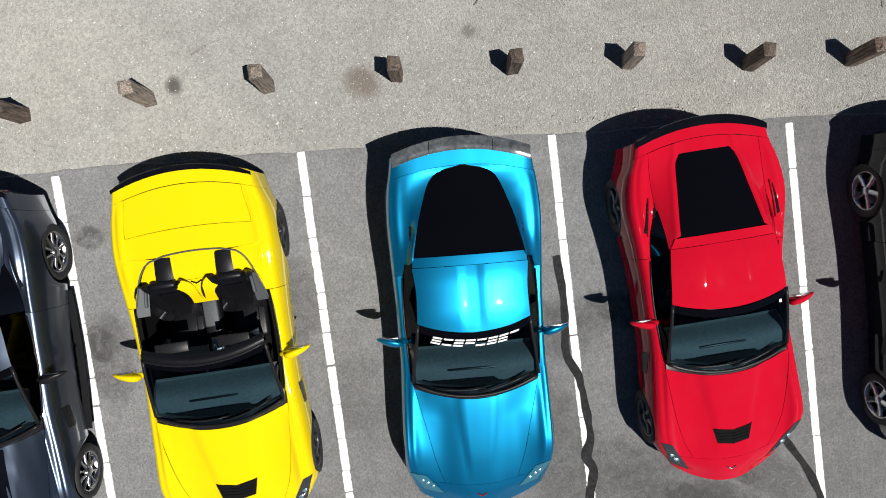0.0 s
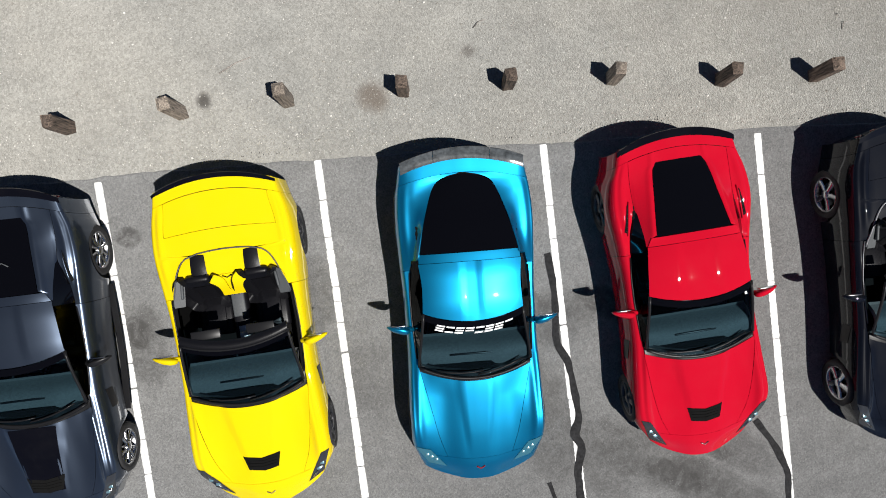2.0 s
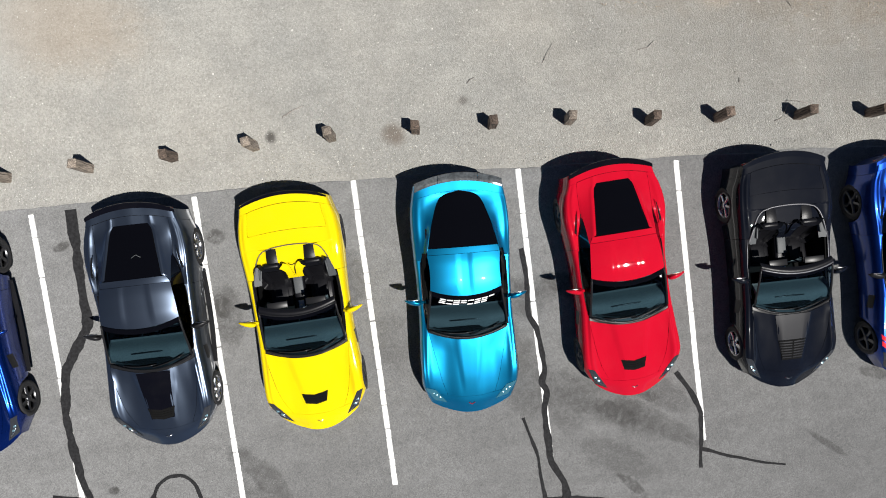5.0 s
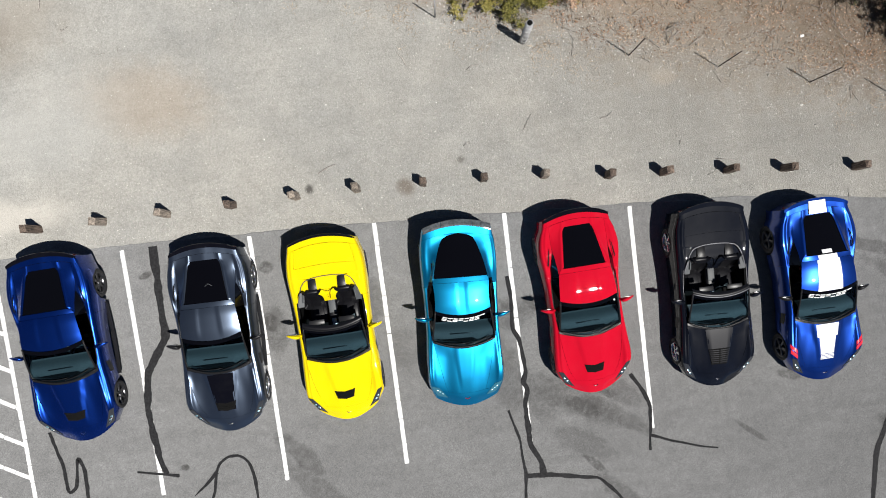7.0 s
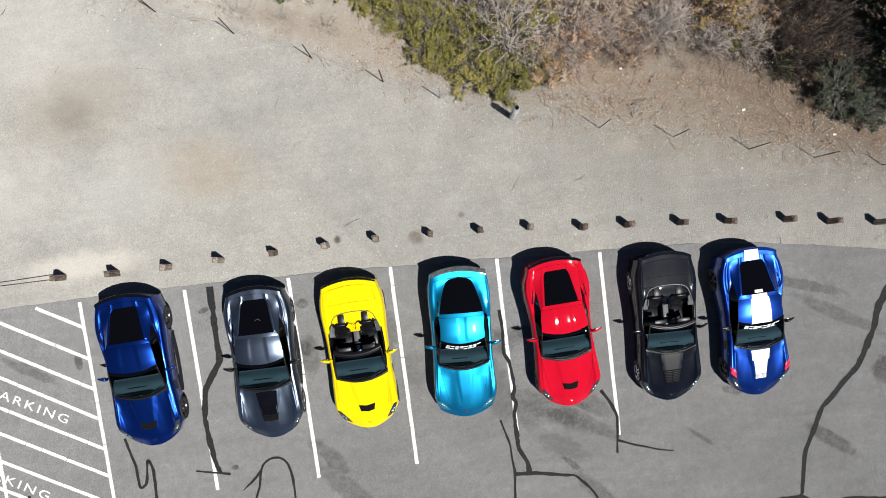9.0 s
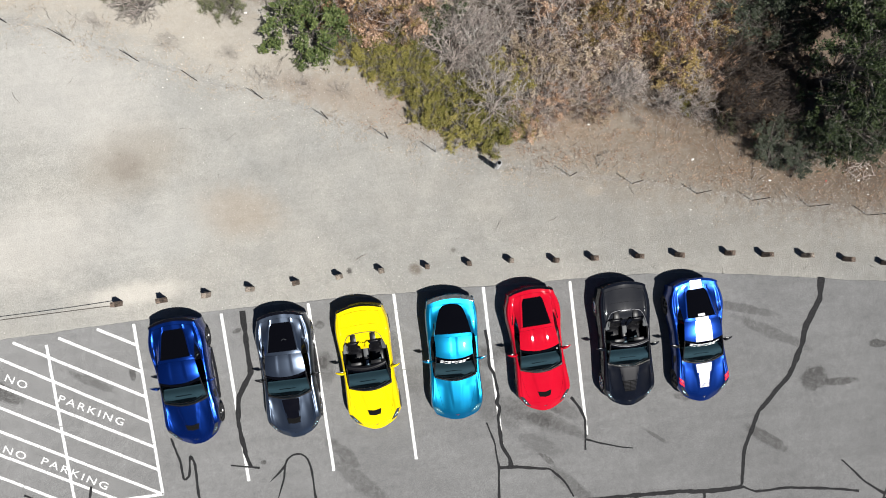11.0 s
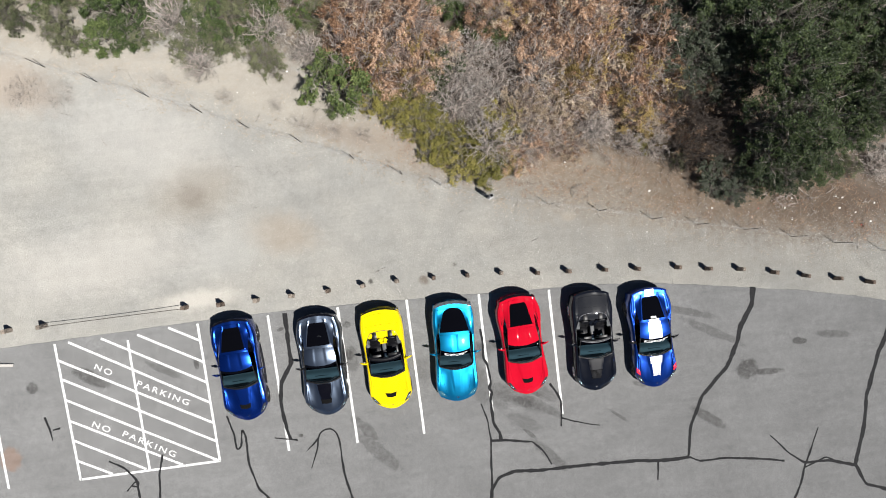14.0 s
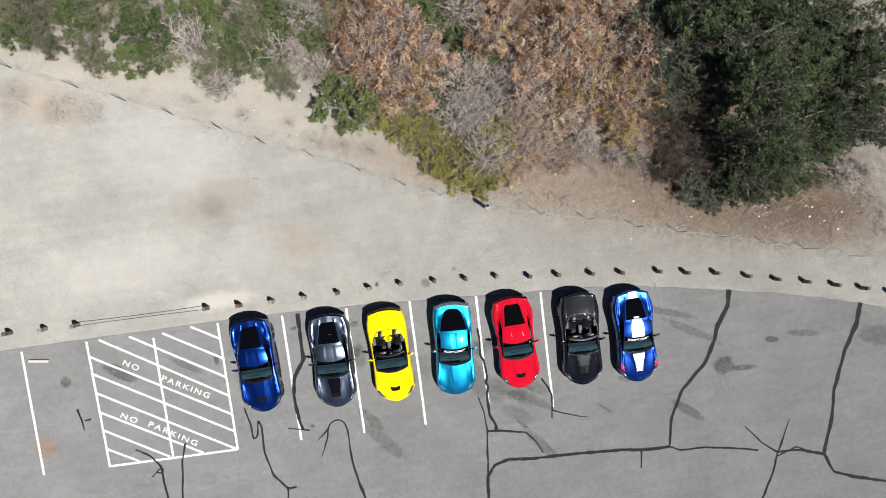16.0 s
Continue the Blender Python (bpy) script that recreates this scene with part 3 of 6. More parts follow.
SEAMS = [
    ([(15.59, -1.55), (15.47, -2.3), (14.85, -3.23), (14.64, -3.88), (14.04, -4.99), (12.74, -6.18), (12.05, -7.51), (11.82, -8.85)], 0.24, 0.12),
    ([(2.3, -14), (2.58, -10.17), (2.65, -9.12), (3.06, -8.58), (3.78, -8.38), (5.03, -8.53), (6.58, -8.56), (8.27, -8.67), (9.4, -8.72), (10.38, -8.9), (11.38, -8.93), (11.84, -8.91)], 0.13, 0.16),
    ([(11.84, -8.91), (12.3, -9.18), (13.64, -9.24), (15.06, -9.48), (16.25, -9.77)], 0.09, 0.1),
    ([(10.38, -8.9), (10.28, -9.78)], 0.09, 0.06),
    ([(22.16, -3.1), (21.83, -4.17), (21.14, -5.36), (20.4, -7.28), (20.15, -8.69), (19.57, -10.44), (19.98, -11.44), (21.26, -11.93), (24.0, -12.7)], 0.22, 0.12),
    ([(15.8, -13.5), (16.23, -12.25), (16.96, -10.84), (17.18, -10.14), (17.99, -8.43)], 0.16, 0.05),
    ([(15.69, -8.47), (16.52, -9.46), (17.19, -10.0), (18.27, -10.04), (19.55, -10.44)], 0.05, 0.16),
    ([(17.17, -10.23), (18.22, -9.86), (18.91, -10.31)], 0.08, 0.08),
    ([(2.58, -10.17), (2.81, -7.86), (2.92, -6.74), (2.89, -5.89), (2.69, -5.1)], 0.13, 0.05),
    ([(2.91, -6.85), (3.27, -6.85), (4.78, -7.16), (5.19, -7.64), (5.53, -8.32)], 0.12, 0.06),
    ([(3.07, -1.74), (3.12, -2.13), (3.08, -2.61), (3.04, -3.08), (3.17, -3.30), (3.22, -3.68), (3.25, -4.22), (3.12, -4.46), (3.26, -4.62), (3.14, -4.92), (3.12, -5.52), (3.13, -6.02), (3.37, -6.56), (3.37, -6.83)], 0.09, 0.14),
    ([(5.87, -4.62), (6.1, -5.02), (6.3, -5.48), (6.16, -6.65)], 0.1, 0.07),
    ([(6.21, -6.26), (6.82, -6.52), (7.36, -6.71), (7.91, -6.85)], 0.08, 0.03),
    ([(-5.34, 0.14), (-5.38, -1.09), (-5.38, -2.1), (-5.94, -2.9), (-6.08, -3.75), (-5.99, -5.01), (-5.86, -5.45)], 0.2, 0.16),
    ([(-6.57, -5.29), (-5.58, -5.55)], 0.05, 0.08),
    ([(-3.2, -10.5), (-3.42, -9.14), (-3.64, -8.17), (-3.76, -7.3), (-3.78, -6.4), (-3.77, -5.85), (-3.85, -5.45), (-4.05, -5.26), (-4.35, -5.24), (-4.58, -5.38), (-4.70, -5.66), (-4.78, -6.05), (-5.17, -6.9)], 0.13, 0.05),
    ([(-4.66, -5.58), (-4.93, -5.82), (-5.29, -6.1)], 0.09, 0.03),
    ([(-8.49, -4.01), (-8.32, -4.81), (-8.26, -5.6), (-8.06, -5.46), (-7.93, -4.7), (-7.81, -5.03), (-7.85, -6.28), (-7.57, -7.5), (-6.99, -8.23), (-6.58, -8.21)], 0.08, 0.1),
    ([(-6.99, -8.23), (-7.06, -8.9)], 0.1, 0.08),
    ([(-13.83, -5.28), (-13.15, -5.71), (-12.78, -6.24), (-12.74, -7.22), (-12.62, -8.3)], 0.08, 0.12),
    ([(-13.25, -6.72), (-12.88, -6.36), (-12.66, -6.34), (-12.75, -6.6), (-13.01, -6.51)], 0.06, 0.06),
    ([(-11.51, -5.31), (-11.76, -6.25), (-12.04, -8.2)], 0.09, 0.09),
    ([(-16.19, -2.95), (-16.07, -3.54), (-16.02, -4.01)], 0.1, 0.05),
    ([(-15.94, -3.56), (-15.62, -3.52)], 0.08, 0.1),
]
build_markings()
for i, (pts, w0, w1) in enumerate(SEAMS):
    tagged(strip("tar_seam", pts, (w0, w1), TAR, 0.0065 + 0.0002 * i, 100 + i, 0.22), "black tar seam sealing a crack in the asphalt", "tar seam", "sealed cracks", "structure")


# ---- sports cars ----
class Shape:
    """The skin of a low sports car, nose at -y, tail at +y, wheels on z = 0."""
    def __init__(self, kind, wide=0.0):
        six = kind == "older"
        self.topless = kind == "open"
        self.six = six
        self.k = 0.925 if six else 0.885  # where the top turns over into the side, as a share of the half width
        w = wide
        self.W = crv((-2.28, 0.71), (-2.02, 0.84), (-1.75, 0.905), (-1.4, 0.935 + w * 0.6), (-0.9, 0.915 + w * 0.3), (-0.3, 0.89), (0.3, 0.895), (0.8, 0.92 + w * 0.4), (1.3, 0.945 + w), (1.75, 0.915 + w * 0.6), (2.05, 0.86), (2.24, 0.82))
        if six:
            self.W = crv((-2.28, 0.76), (-2.02, 0.85), (-1.75, 0.90), (-1.4, 0.92), (-0.9, 0.905), (-0.3, 0.88), (0.3, 0.885), (0.8, 0.905), (1.3, 0.92), (1.75, 0.90), (2.05, 0.86), (2.24, 0.83))
        self.zs = crv((-2.28, 0.46), (-2.0, 0.60), (-1.7, 0.715), (-1.35, 0.80), (-0.9, 0.815), (-0.5, 0.83), (0, 0.835), (0.5, 0.86), (1.0, 0.925), (1.35, 0.95), (1.8, 0.94), (2.24, 0.965))
        self.zc = crv((-2.28, 0.48), (-2.0, 0.625), (-1.6, 0.735), (-1.2, 0.815), (-0.75, 0.885), (-0.5, 0.91), (0.5, 0.91), (0.8, 0.95))
        self.zr = crv((-0.8, 0.885), (-0.5, 0.985), (-0.2, 1.10), (0.05, 1.178), (0.35, 1.228), (0.6, 1.232), (0.85, 1.205), (1.2, 1.13), (1.55, 1.05), (1.87, 0.985), (2.24, 0.99))
        self.wr = crv((-0.8, 0.745), (-0.5, 0.73), (-0.2, 0.705), (0.1, 0.68), (0.5, 0.65), (0.85, 0.605))
        self.wg = crv((0.8, 0.50), (0.93, 0.485), (1.4, 0.415), (1.79, 0.352), (1.86, 0.31), (2.24, 0.28))
        if six:
            self.wr = crv((-0.8, 0.76), (-0.5, 0.735), (-0.2, 0.69), (0.1, 0.645), (0.5, 0.625), (0.9, 0.665))
            self.zr = crv((-0.8, 0.885), (-0.5, 0.985), (-0.2, 1.10), (0.05, 1.178), (0.35, 1.228), (0.6, 1.232), (0.85, 1.205), (1.2, 1.14), (1.55, 1.05), (1.8, 0.998), (1.95, 0.98), (2.24, 0.98))
            self.wg = crv((0.8, 0.645), (0.93, 0.63), (1.2, 0.572), (1.5, 0.485), (1.7, 0.42), (1.82, 0.355), (1.88, 0.26), (1.908, 0.13), (1.915, 0.03), (2.24, 0.03))
        self.wb = crv((-0.7, 0.735), (-0.3, 0.765), (0.2, 0.785), (0.6, 0.775), (0.85, 0.74), (1.1, 0.66))
        if six:
            self.zi = crv((0.6, 0.95), (1.0, 1.015), (1.4, 1.0), (1.8, 0.98), (2.24, 0.975))
        self.deck = crv((0.6, 0.95), (1.0, 0.985), (1.5, 0.99), (2.0, 0.985), (2.24, 0.99))
        self.wd = crv((0.72, 0.618), (0.92, 0.622), (1.15, 0.634), (1.30, 0.644), (1.6, 0.625), (2.24, 0.60))
        self.zd = crv((0.72, 1.13), (0.92, 1.095), (1.15, 1.025), (1.30, 0.985), (1.6, 0.958), (1.87, 0.95), (2.24, 0.968))
        self.wq = crv((0.70, 0.765), (0.95, 0.748), (1.15, 0.702), (1.30, 0.664), (1.6, 0.668), (2.24, 0.645))
        self.zq = crv((0.70, 0.878), (0.95, 0.90), (1.15, 0.94), (1.30, 0.962), (1.6, 0.942), (2.24, 0.965))
        self.axle, self.zm = 1.355, 0.52

    def shift(self, s, y):
        return s * s * ((0.25 if self.six else 0.31) * ease((-1.45 - y) / 0.78) - 0.19 * ease((y - 1.35) / 0.85))

    def crest(self, s, y):
        """The raised spine over the wheels that runs along each fender and haunch."""
        front = ease((y + 2.05) / 0.5) * (1 - ease((y + 0.85) / 0.6))
        back = ease((y - 0.75) / 0.4) * (1 - ease((y - 1.75) / 0.4))
        h = (0.016 * front + 0.012 * back) if self.six else (0.030 * front + 0.020 * back)
        return h * math.exp(-((s - self.k + 0.075) / 0.055) ** 2) * (1 - ease((s - self.k + 0.065) / 0.065))

    def surf(self, x, y, lift=0.0):
        W, zs = self.W(y), self.zs(y)
        s = min(1.0, abs(x) / W)
        if s > self.k:
            z = self.zm + (zs - self.zm) * math.sqrt(max(0, 1 - ((s - self.k) / (1 - self.k)) ** 2))
        elif y < 0.72:
            zc = self.zc(y)
            z = crv((0, zc), (0.22, zc - 0.002), (0.52, zc - 0.035 * ease((-0.4 - y) / 0.6)), (self.k, zs))(s)
            if y < -0.5:
                e = (0.13 + 0.10 * ease((y + 2.0) / 1.3)) if self.six else (0.215 + 0.14 * ease((y + 1.6) / 0.9))
                z += (0.014 if self.six else 0.028) * ease((y + 2.0) / 0.5) * (1 - ease((abs(x) - e + 0.03) / 0.055))
        elif self.topless:
            d = self.deck(y)
            z = crv((0, d), (0.3, d - 0.004), (0.64, d - 0.02), (self.k, zs))(s)
        else:
            zr, g = self.zr(y), self.wg(y) / W
            if self.six:
                z = crv((0, zr), (max(0.06, g), zr - 0.03 * min(1.0, g / 0.45)), (max(0.70, g + 0.06), self.zi(y)), (self.k, zs))(s) if g < 0.76 else zr
            else:
                d, b = self.wd(y) / W, min(0.80, self.wq(y) / W)
                z = crv((0, zr), (g, zr - 0.02), (min(d, b - 0.02), self.zd(y)), (b, self.zq(y)), (self.k, zs))(s) + 0.014 * math.exp(-((abs(x) - self.wg(y) - 0.05) / 0.035) ** 2)
        if s < self.k:
            z += self.crest(s, y)
        return Vector((x, y + self.shift(s, y), z + lift))

    def at(self, x, y, lift=0.005):
        """The skin at a true place seen from above."""
        p = y
        for _ in range(4):
            p = y - self.shift(min(1, abs(x) / self.W(p)), p)
        return self.surf(x, p, lift)

    def bottom(self, y):
        z = 0.17
        for yw, r in ((-self.axle, 0.375), (self.axle, 0.385)):
            if abs(y - yw) < r:
                z = max(z, 0.335 + math.sqrt(r * r - (y - yw) ** 2))
        return z

    def side(self, y, q, sign):
        W, zs, zb = self.W(y), self.zs(y), self.bottom(y)
        z = zs - (zs - zb) * (q ** 1.8)
        if z > self.zm:
            x = W * (self.k + (1 - self.k) * math.sqrt(max(0, 1 - ((z - self.zm) / (zs - self.zm)) ** 2)))
        else:
            x = W * (1 - 0.05 * ((self.zm - z) / 0.35) ** 2 - 0.018 * math.exp(-((z - 0.40) / 0.07) ** 2) * (1 if abs(y) < 0.95 else 0))
        return Vector((sign * x, y + self.shift(x / W, y), z))

    def half(self, v, y, inner, sign):
        if v < 0.45:
            x = inner + (self.k * self.W(y) - inner) * v / 0.45
            return self.surf(sign * x, y)
        return self.side(y, (v - 0.45) / 0.55, sign)

    def full(self, v, y):
        if v < 0.3:
            return self.side(y, 1 - v / 0.3, -1)
        if v > 0.7:
            return self.side(y, (v - 0.7) / 0.3, 1)
        return self.surf((v - 0.5) / 0.2 * self.k * self.W(y), y)

    def cabin(self, u, y):
        """Screen and roof: u from -1 to 1 across."""
        z = self.zr(y) - 0.055 * u * u - 0.02 * u ** 4
        if not self.six:
            z -= 0.012 * math.exp(-(u / 0.36) ** 16) * ease((y - 0.0) / 0.3)
        else:
            z -= 0.012 * math.exp(-(u / 0.17) ** 8) * ease((y - 0.0) / 0.3)
        return Vector((u * self.wr(y), y, z))


def shrunk(p, d=0.016):
    return Vector((p.x * (1 - d), p.y * 0.995, p.z - 0.02))


def decal(S, corners, nu=6, nv=6, lift=0.005):
    """A thin film on the skin between four corners, given as (x, y) in order round it."""
    a, b, c, d = [Vector((*p, 0)) for p in corners]
    fn = lambda u, v: S.at(*((a.lerp(b, u)).lerp(d.lerp(c, u), v)).xy, lift)
    return sheet(fn, nu, nv, 0.003)


def wheel(car, S, x, y, r, rim_mat, spokes, side):
    w = new("wheel")
    w.parent = car
    w.location = (x, y, r)
    if side < 0:
        w.rotation_euler = (0, 0, math.pi)
    tyre = lathe([(r * 0.70, -0.02), (r * 0.80, 0.0), (r * 0.95, -0.005), (r, -0.035), (r, -0.22), (r * 0.94, -0.25), (r * 0.70, -0.25)], 40)
    part("tyre", tyre, RUBBER, w)
    rr = r * 0.72
    ring = lathe([(rr, -0.22), (rr * 0.9, -0.2), (rr * 0.92, -0.03), (rr, -0.012), (rr * 1.01, -0.02), (rr, -0.22)], 40)
    shapes = [ring, lathe([(0.0, 0.0), (0.035, 0.0), (0.062, -0.012), (0.065, -0.06)], 20)]
    k = len(spokes)
    for i, wid in enumerate(spokes):
        a = 2 * math.pi * i / k
        pts = []
        for t, xx in ((0.05, -0.02), (0.5 * rr + 0.02, -0.035), (rr * 0.95, -0.03)):
            pts.append((t, xx))
        vs = []
        for t, xx in pts:
            for h, dx in ((-wid, -0.02), (-wid * 0.7, 0.0), (wid * 0.7, 0.0), (wid, -0.02)):
                hh = h * (0.85 + 0.5 * t / rr)
                vs.append((xx + dx, t * math.cos(a) - hh * math.sin(a), t * math.sin(a) + hh * math.cos(a)))
        fs = [(4 * i2 + j, 4 * i2 + j + 1, 4 * i2 + 5 + j, 4 * i2 + 4 + j) for i2 in range(2) for j in range(3)]
        shapes.append((vs, fs))
    part("rim", join(*shapes), rim_mat, w)
    part("brake_disc", lathe([(0.05, -0.10), (0.17, -0.10), (0.17, -0.13), (0.05, -0.13)], 28), DARKRIM, w)
    return w


def seat(car, x):
    """A bolstered bucket seat with wide shoulders and a built-in headrest."""
    s = new("seat")
    s.parent = car
    s.location = (x, 0.52, 0.0)
    part("cushion", rbox(0.46, 0.50, 0.14, 0.05, (0, -0.16, 0.40), Matrix.Rotation(radians(-8), 4, "X")), LEATHER, s)
    part("cushion_inset", rbox(0.27, 0.36, 0.03, 0.012, (0, -0.16, 0.475), Matrix.Rotation(radians(-8), 4, "X")), LEATHER, s)
    wide = crv((0.0, 0.24), (0.3, 0.27), (0.6, 0.295), (0.80, 0.30), (0.90, 0.26), (1.0, 0.18))
    def back(u, v):
        a = 2 * v - 1
        bol = 0.085 * ease((abs(a) - 0.45) / 0.4) * (1 - ease((u - 0.72) / 0.2))
        return Vector((a * wide(u), 0.10 + 0.31 * u - bol + 0.05 * a ** 6, 0.42 + 0.56 * u + 0.03 * (1 - a * a)))
    part("backrest", sheet(back, 22, 18, 0.10), LEATHER, s)
    part("back_inset", sheet(lambda u, v: back(0.10 + 0.58 * u, 0.29 + 0.42 * v) + Vector((0, -0.010, 0.006)), 8, 6, 0.006), LEATHER, s)
    part("headrest", rbox(0.31, 0.11, 0.15, 0.045, (0, 0.40, 0.955), Matrix.Rotation(radians(-24), 4, "X")), LEATHER, s)
    for sg in (-1, 1):
        part("belt_slot", rbox(0.035, 0.07, 0.012, 0.004, (sg * 0.17, 0.335, 0.885), Matrix.Rotation(radians(60), 4, "X")), TRIM, s)
    return s


def cabin_fittings(car, S):
    tub = bmesh.new()
    bmesh.ops.create_cube(tub, size=1)
    bmesh.ops.scale(tub, vec=(1.42, 1.75, 0.52), verts=tub.verts)
    bmesh.ops.translate(tub, vec=(0, 0.28, 0.52), verts=tub.verts)
    top = [f for f in tub.faces if f.normal.z > 0.9]
    bmesh.ops.delete(tub, geom=top, context="FACES")
    part("cabin_tub", tub, DARK, car, smooth=False)
    dash = lambda u, v: (-0.70 + 1.40 * u, -0.62 + 0.43 * v + 0.10 * (2 * u - 1) ** 2 * (1 - v), 0.86 + 0.045 * math.sin(math.pi * min(1, v * 1.1)) - 0.10 * v ** 4 + 0.02 * math.exp(-((u - 0.75) / 0.12) ** 2))
    part("dashboard", sheet(dash, 16, 10, 0.06, True), DASH, car, "dark grey padded dashboard")
    part("demister_slot", rbox(0.66, 0.026, 0.020, 0.006, (0.0, -0.43, 0.903)), TRIM, car)
    part("centre_console", rbox(0.22, 0.95, 0.16, 0.05, (0, 0.30, 0.56)), LEATHER, car)
    part("gear_knob", rbox(0.06, 0.06, 0.09, 0.02, (0, 0.12, 0.70)), SILVER, car)
    part("console_lid", rbox(0.17, 0.34, 0.04, 0.018, (0, 0.52, 0.655)), GREYTRIM, car)
    part("console_trim", rbox(0.10, 0.16, 0.012, 0.005, (0, 0.14, 0.643)), SILVER, car)
    part("rear_view_mirror", rbox(0.24, 0.04, 0.065, 0.016, (0, -0.03, 1.07)), TRIM, car)
    part("mirror_stalk", tube([(0, -0.04, 1.09), (0, -0.09, 1.115)], 0.012, 5), TRIM, car)
    sw = new("steering_wheel")
    sw.parent = car
    sw.location, sw.rotation_euler = (0.37, 0.02, 0.80), (radians(68), 0, 0)
    ring = lathe([(0.165, -0.016), (0.18, -0.010), (0.186, 0), (0.18, 0.010), (0.165, 0.016), (0.158, 0), (0.165, -0.016)], 30)
    ring = ([(b, c, a) for a, b, c in ring[0]], ring[1])
    part("wheel_rim", ring, LEATHER, sw)
    part("hub", rbox(0.30, 0.09, 0.04, 0.015), GREYTRIM, sw)
    for x in (-0.37, 0.37):
        seat(car, x)


def sports_car(name, x, y, turn, body, label, kind="coupe", wide=0.0, rims=None, spoiler=None, extras=()):
    S = Shape(kind, wide)
    car = empty(name, pose(x, y, 0, 0, 0, turn), label, "car", "parked sports cars")
    six, opened = S.six, S.topless
    E0, E1 = -1.93, 1.925 if kind == "older" else 2.02
    hood_w = crv((-1.95, 0.47), (-1.6, 0.60), (-1.2, 0.69), (-0.7, 0.755)) if not six else crv((-1.95, 0.44), (-1.6, 0.53), (-1.2, 0.61), (-0.6, 0.735))
    # dark structure under the panels, showing in the shut lines
    part("inner_front", sheet(lambda u, v: shrunk(S.full(v, -2.2 + 1.65 * u)), 24, 30, 0, True), DARK, car)
    part("inner_rear", sheet(lambda u, v: shrunk(S.full(v, (1.0 if not opened else 1.3) + (2.2 - (1.0 if not opened else 1.3)) * u)), 16, 30, 0, True), DARK, car)
    for sg in (-1, 1):
        part("inner_sill", sheet(lambda u, v: shrunk(S.half(v, -0.6 + 1.8 * u, S.wb(-0.6 + 1.8 * u) - 0.03, sg), 0.03), 20, 12, 0, sg > 0), DARK, car)
        for yw in (-S.axle, S.axle):
            part("wheel_well", sheet(lambda u, v: (sg * (0.50 + 0.28 * v), yw + 0.40 * math.cos(math.pi * u), 0.335 + 0.39 * math.sin(math.pi * u)), 14, 2, 0), DARK, car)
    part("floor_pan", rbox(1.5, 3.3, 0.06, 0.01, (0, 0, 0.17)), DARK, car)
    # painted panels
    nose = sheet(lambda u, v: S.full(v, -2.28 + (E0 + 2.28) * u), 12, 40, 0.012, True)
    n0 = [S.full(j / 40, -2.28) for j in range(41)]
    cap = ([p for p in n0] + [Vector((p.x * 0.97, p.y + 0.05 + 0.10 * (1 - ease((p.z - 0.15) / 0.3)), 0.16)) for p in n0], [(j, j + 1, 42 + j, 41 + j) for j in range(40)])
    part("front_bumper", join(nose, cap), body, car)
    def hood_fn(u, v):
        s = 2 * v - 1
        y0 = -1.926
        y1 = -0.80 + 0.17 * s * s
        yy = y0 + (y1 - y0) * u
        return S.surf(s * (hood_w(yy) - 0.004), yy)
    part("bonnet", sheet(hood_fn, 26, 30, 0.014, True), body, car)
    for sg in (-1, 1):
        part("front_fender", sheet(lambda u, v: S.half(v, E0 + 0.006 + (-0.50 - E0) * u, hood_w(E0 + (-0.50 - E0) * u) + 0.003, sg), 44, 36, 0.012, sg > 0), body, car)
        part("door", sheet(lambda u, v: S.half(v, -0.494 + 1.20 * u, S.wb(-0.494 + 1.2 * u), sg), 18, 18, 0.012, sg > 0), body, car)
        if opened:
            rim_x = crv((0.5, 0.765), (0.7, 0.725), (0.85, 0.68), (1.0, 0.63), (1.12, 0.57), (1.2, 0.49), (1.245, 0.36), (1.26, 0.2))
            inner = lambda yy: rim_x(yy) if yy < 1.25 else 0.705 - 0.05 * ease((yy - 1.5) / 0.5)
            part("quarter_panel", sheet(lambda u, v: S.half(v, 0.712 + (E1 - 0.712) * u, inner(0.712 + (E1 - 0.712) * u), sg), 48, 34, 0.012, sg > 0), body, car)
        else:
            inner = lambda yy: S.wq(yy) + 0.003 if not six else S.wb(yy) + (S.wg(yy) + 0.006 - S.wb(yy)) * ease((yy - 0.74) / 0.16)
            part("quarter_panel", sheet(lambda u, v: S.half(v, 0.712 + (E1 - 0.712) * u, inner(0.712 + (E1 - 0.712) * u), sg), 44, 36, 0.012, sg > 0), body, car)
    tail = sheet(lambda u, v: S.full(v, E1 + 0.005 + (2.235 - E1 - 0.005) * u), 10, 40, 0.012, True)
    t0 = [S.full(j / 40, 2.235) for j in range(41)]
    cap = ([p for p in t0] + [Vector((p.x * 0.97, p.y - 0.16 * ease((0.9 - p.z) / 0.5) - 0.03, 0.24)) for p in t0], [(41 + j, 42 + j, j + 1, j) for j in range(40)])
    part("rear_bumper", join(tail, cap), body, car)
    for xx in (-0.62, -0.40, 0.40, 0.62):
        part("tail_lamp", rbox(0.17, 0.05, 0.11, 0.025, (xx, 2.20 - 0.30 * xx * xx, 0.78)), REDLAMP, car)
    part("front_grille", rbox(0.62, 0.05, 0.13, 0.02, (0, -2.10, 0.30)), TRIM, car)
    part("rear_valance", rbox(0.95, 0.06, 0.16, 0.02, (0, 2.0, 0.33)), TRIM, car)
